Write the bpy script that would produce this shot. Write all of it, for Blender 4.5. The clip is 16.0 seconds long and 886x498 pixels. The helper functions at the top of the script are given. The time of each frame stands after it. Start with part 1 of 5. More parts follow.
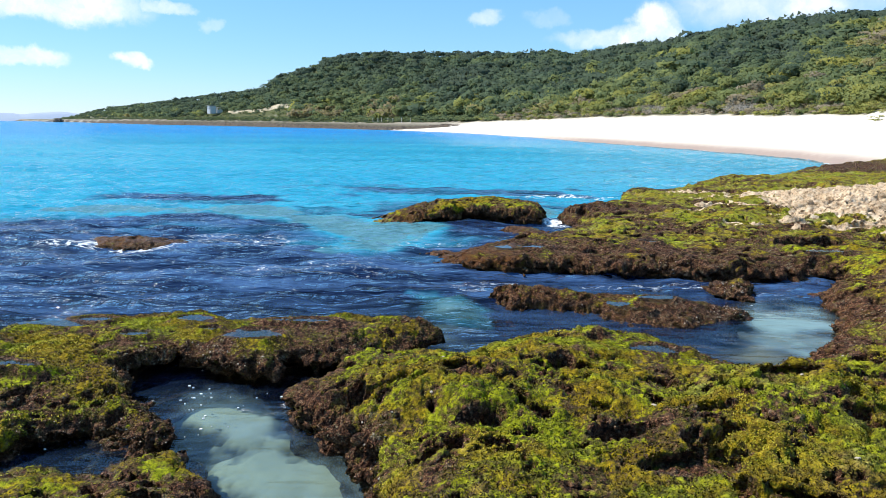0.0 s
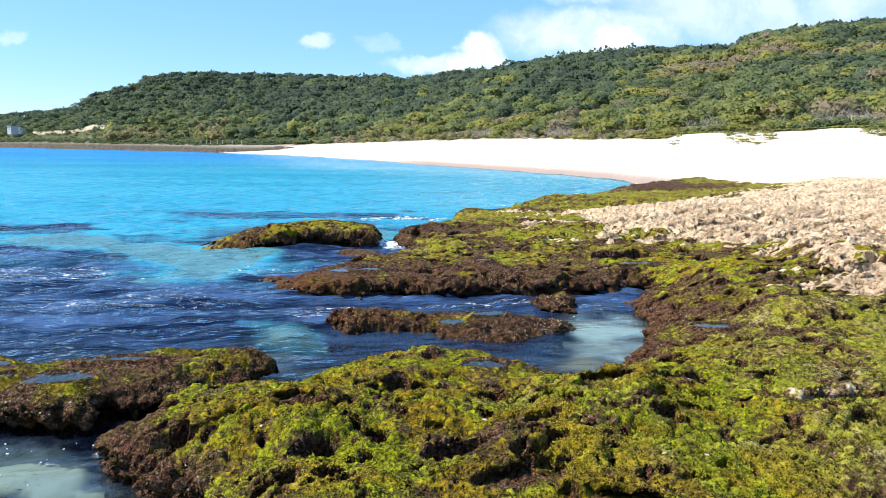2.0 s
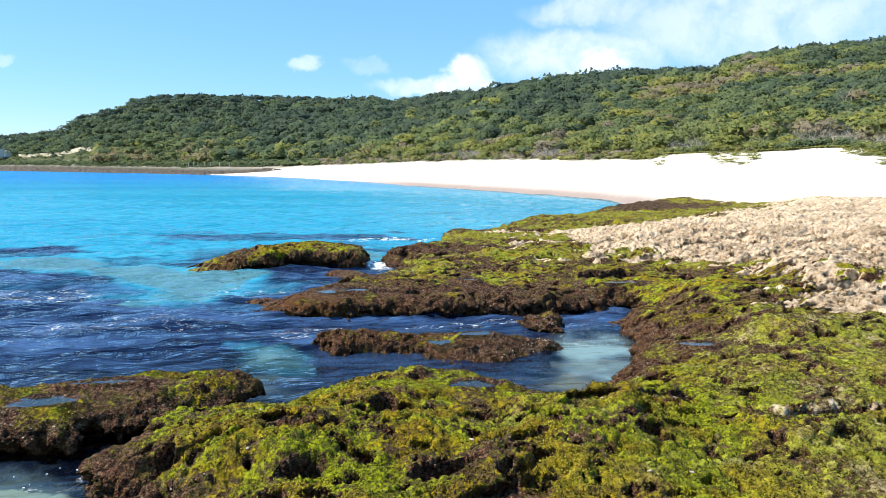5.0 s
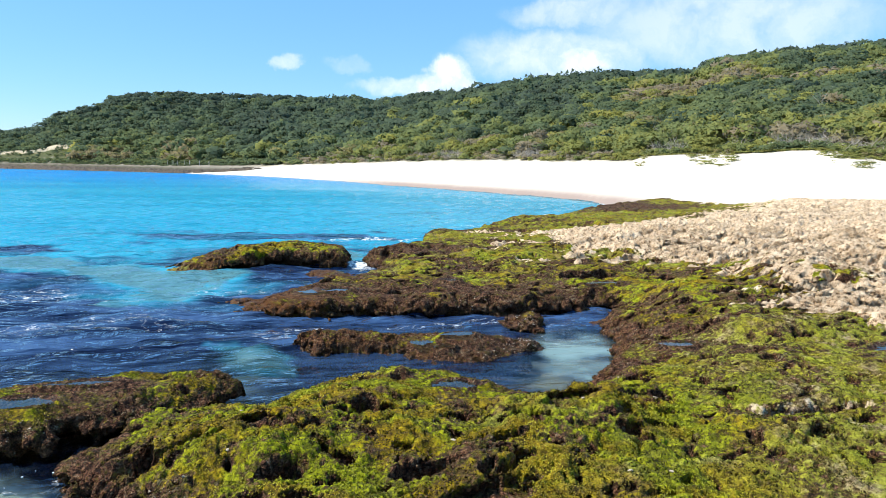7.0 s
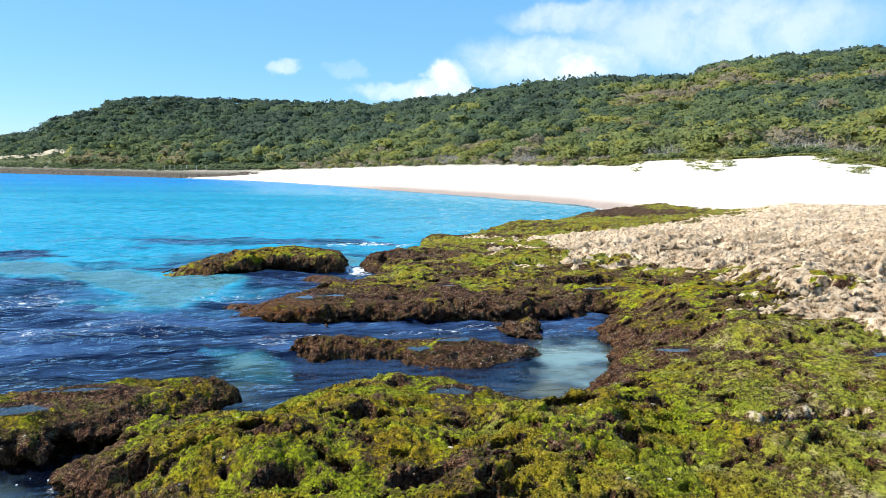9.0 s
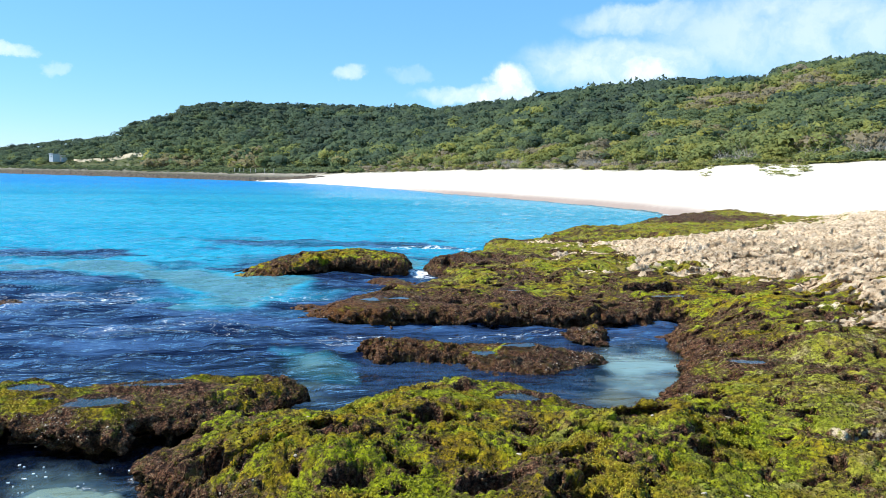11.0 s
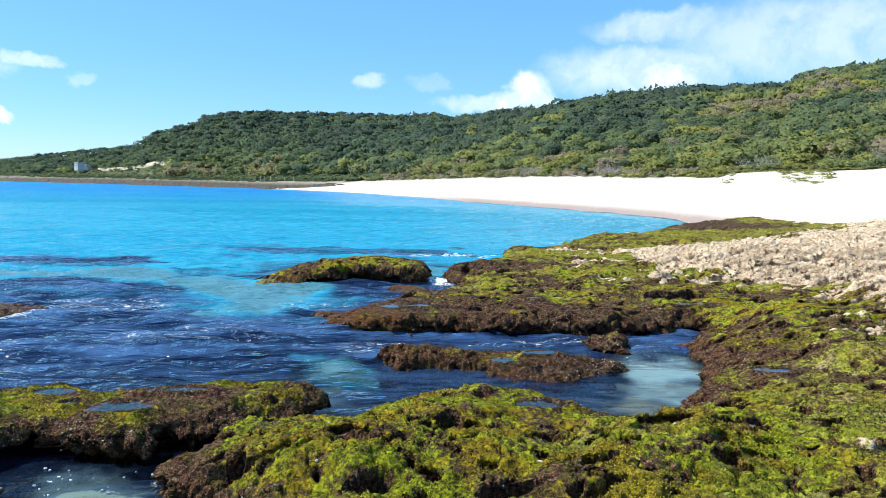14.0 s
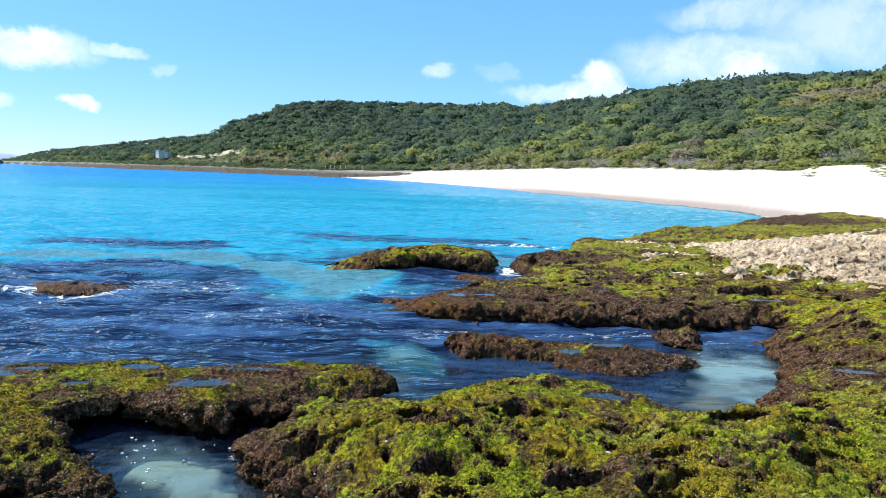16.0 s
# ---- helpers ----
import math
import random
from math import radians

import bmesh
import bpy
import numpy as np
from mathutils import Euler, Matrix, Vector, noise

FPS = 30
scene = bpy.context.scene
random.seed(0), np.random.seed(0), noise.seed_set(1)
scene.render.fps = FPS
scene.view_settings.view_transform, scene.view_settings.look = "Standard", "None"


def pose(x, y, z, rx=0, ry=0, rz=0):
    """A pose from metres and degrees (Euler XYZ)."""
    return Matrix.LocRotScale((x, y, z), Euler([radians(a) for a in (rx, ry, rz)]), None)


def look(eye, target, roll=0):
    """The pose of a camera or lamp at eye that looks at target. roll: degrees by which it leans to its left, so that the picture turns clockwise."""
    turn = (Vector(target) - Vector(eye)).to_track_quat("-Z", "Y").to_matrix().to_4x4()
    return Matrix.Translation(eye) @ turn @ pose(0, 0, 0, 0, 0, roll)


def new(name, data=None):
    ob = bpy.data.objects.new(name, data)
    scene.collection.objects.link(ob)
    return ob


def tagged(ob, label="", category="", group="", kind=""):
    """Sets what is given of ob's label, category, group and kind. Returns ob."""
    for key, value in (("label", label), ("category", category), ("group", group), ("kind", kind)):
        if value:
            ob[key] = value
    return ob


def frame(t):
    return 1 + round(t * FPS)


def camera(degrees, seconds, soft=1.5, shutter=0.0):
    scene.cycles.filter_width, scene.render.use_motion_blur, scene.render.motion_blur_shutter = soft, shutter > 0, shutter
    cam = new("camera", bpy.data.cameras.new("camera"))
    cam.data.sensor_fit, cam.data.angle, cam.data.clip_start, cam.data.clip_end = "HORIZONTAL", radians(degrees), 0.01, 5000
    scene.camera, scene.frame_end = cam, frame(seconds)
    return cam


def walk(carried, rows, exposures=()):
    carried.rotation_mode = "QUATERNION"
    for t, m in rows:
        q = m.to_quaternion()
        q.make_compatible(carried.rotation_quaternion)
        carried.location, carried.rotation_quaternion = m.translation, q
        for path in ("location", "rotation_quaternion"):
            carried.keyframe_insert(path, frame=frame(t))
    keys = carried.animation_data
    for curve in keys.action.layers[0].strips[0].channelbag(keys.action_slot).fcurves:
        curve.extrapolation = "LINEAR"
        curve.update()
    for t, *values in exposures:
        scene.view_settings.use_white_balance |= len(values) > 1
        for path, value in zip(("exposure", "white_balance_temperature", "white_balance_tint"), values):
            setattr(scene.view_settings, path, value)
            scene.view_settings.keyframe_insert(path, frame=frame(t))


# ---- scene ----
cam = camera(64.9, 16.0, soft=0.8)
PATH = [
    (0, (0.01, -0.061, 3.009), (0.005, 1.908, 2.658), 0.6),
    (0.5, (0.047, -0.036, 3.012), (0.221, 1.928, 2.677), -0.2),
    (1, (0.083, -0.03, 3.008), (0.429, 1.915, 2.7), -0.1),
    (1.5, (0.093, -0.021, 3.006), (0.541, 1.906, 2.717), 0.6),
    (2, (0.104, -0.023, 3.012), (0.554, 1.905, 2.729), 0.7),
    (2.5, (0.116, -0.031, 3.008), (0.57, 1.9, 2.75), 0.9),
    (3, (0.116, -0.039, 3.011), (0.578, 1.891, 2.764), 0.8),
    (3.5, (0.124, -0.044, 3.016), (0.598, 1.884, 2.778), 0.3),
    (5.8, (0.109, -0.085, 3.013), (0.613, 1.838, 2.794), 1.0),
    (6, (0.12, -0.084, 3.021), (0.642, 1.834, 2.801), 0.9),
    (6.5, (0.112, -0.082, 3.022), (0.655, 1.831, 2.804), 1.0),
    (7, (0.107, -0.073, 3.018), (0.642, 1.841, 2.795), 0.8),
    (7.5, (0.113, -0.07, 3.015), (0.656, 1.842, 2.792), 0.9),
    (8, (0.103, -0.066, 3.013), (0.646, 1.845, 2.784), 0.9),
    (8.2, (0.116, -0.067, 3.021), (0.663, 1.844, 2.796), 0.9),
    (10.3, (0.068, -0.043, 3.039), (0.546, 1.889, 2.843), 1.0),
    (10.5, (0.059, -0.042, 3.034), (0.497, 1.9, 2.836), 1.0),
    (11, (0.036, -0.037, 3.037), (0.408, 1.918, 2.836), 1.1),
    (11.5, (0.031, -0.038, 3.028), (0.393, 1.92, 2.845), 1.4),
    (12, (0.03, -0.035, 3.025), (0.381, 1.926, 2.84), 1.7),
    (12.5, (0.035, -0.035, 3.022), (0.388, 1.925, 2.836), 1.8),
    (13, (0.026, -0.048, 3.027), (0.37, 1.914, 2.845), 1.4),
    (13.5, (0.028, -0.045, 3.027), (0.366, 1.919, 2.851), 1.2),
    (14, (0.017, -0.045, 3.024), (0.336, 1.921, 2.844), 1.0),
    (14.5, (0.008, -0.042, 3.019), (0.298, 1.929, 2.838), 1.3),
    (15, (-0.004, -0.042, 3.015), (0.252, 1.933, 2.826), 1.4),
    (15.5, (-0.021, -0.066, 3.017), (0.167, 1.915, 2.815), 1.3),
    (16, (-0.035, -0.086, 3.006), (0.097, 1.898, 2.794), 1.6),
]
walk(cam, [(t, look(eye, target, roll)) for t, eye, target, roll in PATH],
     exposures=[(0, 0.34, 6300, 13), (1, 0.45, 6450, 15), (2, 0.54, 6500, 16), (3.5, 0.57, 6450, 15), (6, 0.42, 6350, 12), (8, 0.40, 6300, 12), (10.5, 0.40, 6100, 10), (16, 0.38, 6000, 11)])

# ---- world and sun ----
SUN_AZ, SUN_EL = -80.0, 50.0        # degrees, azimuth clockwise from +y


def towards(az, el):
    a, e = radians(az), radians(el)
    return Vector((math.sin(a) * math.cos(e), math.cos(a) * math.cos(e), math.sin(e)))


def build_world():
    w = bpy.data.worlds.new("sky")
    scene.world = w
    w.use_nodes = True
    nt = w.node_tree
    nt.nodes.clear()
    N, K = nt.nodes.new, nt.links.new
    out, bg, sky = N("ShaderNodeOutputWorld"), N("ShaderNodeBackground"), N("ShaderNodeTexSky")
    sky.sky_type, sky.sun_disc = "NISHITA", False
    sky.sun_elevation, sky.sun_rotation = radians(SUN_EL), radians(SUN_AZ)
    sky.air_density, sky.dust_density, sky.ozone_density = 1.0, 0.05, 5.0
    bg.inputs["Strength"].default_value = SKY_STRENGTH
    co, warp = N("ShaderNodeTexCoord"), N("ShaderNodeTexNoise")
    warp.inputs["Scale"].default_value, warp.inputs["Detail"].default_value = 14.0, 7.0
    warp.inputs["Roughness"].default_value = 0.62
    K(co.outputs["Generated"], warp.inputs["Vector"])
    sub = N("ShaderNodeVectorMath")
    sub.operation = "SUBTRACT"
    K(warp.outputs["Color"], sub.inputs[0])
    sub.inputs[1].default_value = (0.5, 0.5, 0.5)
    sc = N("ShaderNodeVectorMath")
    sc.operation = "MULTIPLY_ADD"
    K(sub.outputs[0], sc.inputs[0])
    sc.inputs[1].default_value = (0.075, 0.075, 0.055)
    K(co.outputs["Generated"], sc.inputs[2])
    total = None
    for az, el, ra, re, dense in CLOUDS:
        c = towards(az, el)
        side = Vector((math.cos(radians(az)), -math.sin(radians(az)), 0))
        up = side.cross(c)
        dots = []
        for axis, size in ((side, radians(ra)), (up, radians(re))):
            d = N("ShaderNodeVectorMath")
            d.operation = "DOT_PRODUCT"
            K(sc.outputs[0], d.inputs[0])
            d.inputs[1].default_value = axis / size
            o = N("ShaderNodeMath")
            o.operation = "SUBTRACT"
            K(d.outputs["Value"], o.inputs[0])
            o.inputs[1].default_value = c.dot(axis) / size
            p = N("ShaderNodeMath")
            p.operation = "MULTIPLY"
            K(o.outputs[0], p.inputs[0])
            K(o.outputs[0], p.inputs[1])
            dots.append(p)
        s = N("ShaderNodeMath")
        s.operation = "ADD"
        K(dots[0].outputs[0], s.inputs[0])
        K(dots[1].outputs[0], s.inputs[1])
        r = N("ShaderNodeMapRange")
        r.interpolation_type = "SMOOTHERSTEP"
        K(s.outputs[0], r.inputs["Value"])
        r.inputs["From Min"].default_value, r.inputs["From Max"].default_value = 1.6, 0.0
        r.inputs["To Min"].default_value, r.inputs["To Max"].default_value = 0.0, dense
        if total is None:
            total = r.outputs[0]
        else:
            m = N("ShaderNodeMath")
            m.operation = "MAXIMUM"
            K(total, m.inputs[0])
            K(r.outputs[0], m.inputs[1])
            total = m.outputs[0]
    wisp, thin, veil = N("ShaderNodeTexNoise"), N("ShaderNodeMapRange"), N("ShaderNodeMath")
    wisp.inputs["Scale"].default_value, wisp.inputs["Detail"].default_value, wisp.inputs["Roughness"].default_value = 22.0, 8.0, 0.6
    K(sc.outputs[0], wisp.inputs["Vector"])
    K(wisp.outputs["Fac"], thin.inputs["Value"])
    thin.inputs["From Min"].default_value, thin.inputs["From Max"].default_value, thin.inputs["To Min"].default_value = 0.32, 0.6, 0.45
    veil.operation = "MULTIPLY"
    K(total, veil.inputs[0])
    K(thin.outputs[0], veil.inputs[1])
    mix = N("ShaderNodeMix")
    mix.data_type = "RGBA"
    K(veil.outputs[0], mix.inputs["Factor"])
    hue = N("ShaderNodeHueSaturation")
    hue.inputs["Hue"].default_value = 0.496
    hue.inputs["Saturation"].default_value, hue.inputs["Value"].default_value = 1.15, 1.2
    K(sky.outputs[0], hue.inputs["Color"])
    even = N("ShaderNodeMix")
    even.data_type = "RGBA"
    even.inputs["Factor"].default_value = 0.5
    K(hue.outputs[0], even.inputs["A"])
    even.inputs["B"].default_value = (*[v / SKY_STRENGTH for v in CLEAR_BLUE], 1)
    K(even.outputs["Result"], mix.inputs["A"])
    mix.inputs["B"].default_value = (*[v / SKY_STRENGTH for v in CLOUD_COLOUR], 1)
    K(mix.outputs["Result"], bg.inputs["Color"])
    K(bg.outputs[0], out.inputs["Surface"])
    sun = bpy.data.lights.new("sun", "SUN")
    sun.energy, sun.angle, sun.color = 5.0, radians(0.53), (1.0, 0.92, 0.77)
    ob = new("sun", sun)
    ob.matrix_world = look(towards(SUN_AZ, SUN_EL) * 60, (0, 0, 0))


SKY_STRENGTH = 0.12
CLOUD_COLOUR = (0.95, 0.97, 1.0)
CLEAR_BLUE = (0.19, 0.47, 0.80)
# azimuth, elevation, half width, half height, density
CLOUDS = [(-30.5, 4.4, 2.6, 0.7, 0.8), (-23.6, 4.3, 1.4, 0.5, 0.85), (-28, 8.0, 5.5, 1.2, 0.95), (-21.3, 8.3, 1.6, 0.5, 0.7),
          (-18.4, 7.4, 1.0, 0.5, 0.3), (3.1, 8.2, 1.3, 0.65, 0.5), (7.6, 8.2, 1.6, 0.6, 0.2), (16.3, 7.4, 1.8, 1.5, 1.0), (15.3, 7.5, 1.7, 1.3, 1.0), (14.4, 6.6, 2.0, 0.9, 0.9), (12.0, 6.7, 4.0, 0.8, 0.55),
          (24.5, 9.2, 7.5, 2.0, 0.6), (27, 8.6, 2.6, 1.2, 0.85), (25.5, 12.3, 5.0, 1.2, 0.5), (37, 11, 10, 3.0, 0.5), (60, 20, 16, 6, 0.8), (-70, 25, 18, 7, 0.8)]
build_world()

# ---- numpy tools ----


def smooth(a, b, v):
    t = np.clip((np.asarray(v, float) - a) / (b - a), 0, 1)
    return t * t * (3 - 2 * t)


def rnd(ix, iy, iz, seed):
    h = (ix.astype(np.int64) * 374761393 + iy.astype(np.int64) * 668265263 + iz.astype(np.int64) * 1274126177 + seed * 974634221) & 0xFFFFFFFF
    h = ((h ^ (h >> 13)) * 1274126177) & 0xFFFFFFFF
    h = ((h ^ (h >> 15)) * 2246822519) & 0xFFFFFFFF
    return ((h ^ (h >> 16)) & 0xFFFFFF) / 16777216.0


def vnoise(x, y, z=None, seed=0):
    """Smooth value noise, -1 to 1."""
    x, y = np.asarray(x, float), np.asarray(y, float)
    fx, fy = np.floor(x), np.floor(y)
    u, v = x - fx, y - fy
    u, v = u * u * u * (u * (u * 6 - 15) + 10), v * v * v * (v * (v * 6 - 15) + 10)
    zero = np.zeros(1)

    def layer(fz):
        a, b = rnd(fx, fy, fz, seed), rnd(fx + 1, fy, fz, seed)
        c, d = rnd(fx, fy + 1, fz, seed), rnd(fx + 1, fy + 1, fz, seed)
        return (a + (b - a) * u) * (1 - v) + (c + (d - c) * u) * v
    if z is None:
        return layer(zero) * 2 - 1
    fz = np.floor(z)
    w = z - fz
    w = w * w * (3 - 2 * w)
    return (layer(fz) * (1 - w) + layer(fz + 1) * w) * 2 - 1


def fbm(x, y, octaves=4, seed=0, z=None, gain=0.5):
    total, amp = 0, 1.0
    for i in range(octaves):
        k = 2.03 ** i
        total = total + amp * vnoise(x * k + 17.3 * i, y * k - 9.1 * i, None if z is None else z * k, seed + i)
        amp *= gain
    return total


def worley(x, y, seed=0):
    """Distance to the nearest scattered point, and that point's random number."""
    fx, fy = np.floor(x), np.floor(y)
    best, who = np.full(np.shape(x), 9.0), np.zeros(np.shape(x))
    zero = np.zeros(1)
    for i in (-1, 0, 1):
        for j in (-1, 0, 1):
            cx, cy = fx + i, fy + j
            d = np.hypot(cx + rnd(cx, cy, zero, seed) - x, cy + rnd(cx, cy, zero, seed + 7) - y)
            near = d < best
            best = np.where(near, d, best)
            who = np.where(near, rnd(cx, cy, zero, seed + 13), who)
    return best, who


def polygon_distance(px, py, poly):
    """Signed distance (inside negative) and the direction away from the nearest edge."""
    shape = px.shape
    px, py = px.ravel(), py.ravel()
    best = np.full(px.shape, 1e9)
    bx, by = np.zeros_like(px), np.zeros_like(py)
    inside = np.zeros(px.shape, bool)
    n = len(poly)
    for i in range(n):
        (ax, ay), (cx, cy) = poly[i], poly[(i + 1) % n]
        ex, ey = cx - ax, cy - ay
        t = np.clip(((px - ax) * ex + (py - ay) * ey) / (ex * ex + ey * ey), 0, 1)
        dx, dy = px - ax - t * ex, py - ay - t * ey
        d = dx * dx + dy * dy
        near = d < best
        best, bx, by = np.where(near, d, best), np.where(near, dx, bx), np.where(near, dy, by)
        if ay != cy:
            cross = ((ay > py) != (cy > py)) & (px < ex * (py - ay) / (cy - ay) + ax)
            inside ^= cross
    d = np.sqrt(best)
    s = np.where(inside, -1.0, 1.0) / np.maximum(d, 1e-6)
    return (np.where(inside, -d, d)).reshape(shape), (bx * s).reshape(shape), (by * s).reshape(shape)


def grid_mesh(name, X, Y, Z, keep, material, attrs=()):
    """One mesh from a grid of places; keep says which cells stay."""
    h, w = X.shape
    idx = np.arange(h * w).reshape(h, w)
    quads = np.stack([idx[:-1, :-1], idx[:-1, 1:], idx[1:, 1:], idx[1:, :-1]], -1)[keep]
    used = np.zeros(h * w, bool)
    used[quads.ravel()] = True
    remap = np.cumsum(used) - 1
    co = np.stack([X.ravel(), Y.ravel(), Z.ravel()], -1)[used]
    return raw_mesh(name, co, remap[quads], material, [(k, v.ravel()[used]) for k, v in attrs])


def raw_mesh(name, co, faces, material, attrs=(), shade=True):
    me = bpy.data.meshes.new(name)
    n = faces.shape[1]
    me.vertices.add(len(co))
    me.vertices.foreach_set("co", co.astype(np.float32).ravel())
    me.loops.add(faces.size)
    me.loops.foreach_set("vertex_index", faces.astype(np.int32).ravel())
    me.polygons.add(len(faces))
    me.polygons.foreach_set("loop_start", np.arange(0, faces.size, n, dtype=np.int32))
    me.polygons.foreach_set("use_smooth", np.full(len(faces), shade))
    for key, v in attrs:
        me.attributes.new(key, "FLOAT", "POINT").data.foreach_set("value", v.astype(np.float32))
    me.update(calc_edges=True)
    me.materials.append(material)
    return me


# ---- materials ----
class Mat:
    """A small builder for node materials."""

    def __init__(self, name):
        self.m = bpy.data.materials.new(name)
        self.m.use_nodes = True
        self.nt = self.m.node_tree
        self.nt.nodes.clear()
        self.out = self.nt.nodes.new("ShaderNodeOutputMaterial")
        self.co = self.nt.nodes.new("ShaderNodeNewGeometry").outputs["Position"]

    def node(self, kind, **values):
        n = self.nt.nodes.new(kind)
        for k, v in values.items():
            self.put(n.inputs[k.replace("_", " ")], v)
        return n

    def put(self, socket, v):
        if isinstance(v, bpy.types.NodeSocket):
            self.nt.links.new(v, socket)
        elif isinstance(v, tuple) and len(v) == 3 and socket.type == "RGBA":
            socket.default_value = (*v, 1)
        else:
            socket.default_value = v

    def noise(self, scale, detail=4, rough=0.55, co=None, stretch=None, distort=0.0):
        if stretch:
            mp = self.node("ShaderNodeMapping", Scale=stretch)
            self.put(mp.inputs["Vector"], co or self.co)
            co = mp.outputs[0]
        n = self.node("ShaderNodeTexNoise", Scale=scale, Detail=detail, Roughness=rough, Distortion=distort)
        self.put(n.inputs["Vector"], co or self.co)
        return n.outputs["Fac"]

    def cells(self, scale, feature="F1"):
        n = self.node("ShaderNodeTexVoronoi", Scale=scale)
        n.feature = feature
        self.put(n.inputs["Vector"], self.co)
        return n.outputs["Distance"]

    def attr(self, name):
        n = self.nt.nodes.new("ShaderNodeAttribute")
        n.attribute_name = name
        return n.outputs["Fac"]

    def math(self, op, a, b=0.0, c=0.0, clamp=False):
        n = self.nt.nodes.new("ShaderNodeMath")
        n.operation, n.use_clamp = op, clamp
        for s, v in zip(n.inputs, (a, b, c)):
            self.put(s, v)
        return n.outputs[0]

    def step(self, v, a, b, lo=0.0, hi=1.0):
        n = self.node("ShaderNodeMapRange", Value=v, From_Min=a, From_Max=b, To_Min=lo, To_Max=hi)
        n.interpolation_type = "SMOOTHSTEP"
        return n.outputs[0]

    def mix(self, f, a, b):
        n = self.nt.nodes.new("ShaderNodeMix")
        n.data_type = "RGBA"
        self.put(n.inputs["Factor"], f)
        self.put(n.inputs["A"], a)
        self.put(n.inputs["B"], b)
        return n.outputs["Result"]

    def ramp(self, f, stops):
        n = self.nt.nodes.new("ShaderNodeValToRGB")
        self.put(n.inputs["Fac"], f)
        els = n.color_ramp.elements
        while len(els) < len(stops):
            els.new(0.5)
        for e, (p, c) in zip(els, stops):
            e.position, e.color = p, (*c, 1)
        return n.outputs["Color"]

    def bump(self, h, dist, strength=1.0, normal=None):
        n = self.node("ShaderNodeBump", Height=h, Distance=dist, Strength=strength)
        if normal:
            self.put(n.inputs["Normal"], normal)
        return n.outputs["Normal"]

    def surface(self, colour, rough=0.8, normal=None, spec=0.3, **more):
        b = self.node("ShaderNodeBsdfPrincipled", Base_Color=colour, Roughness=rough, **more)
        b.inputs["Specular IOR Level"].default_value = spec
        if normal:
            self.put(b.inputs["Normal"], normal)
        self.nt.links.new(b.outputs[0], self.out.inputs["Surface"])
        return self.m


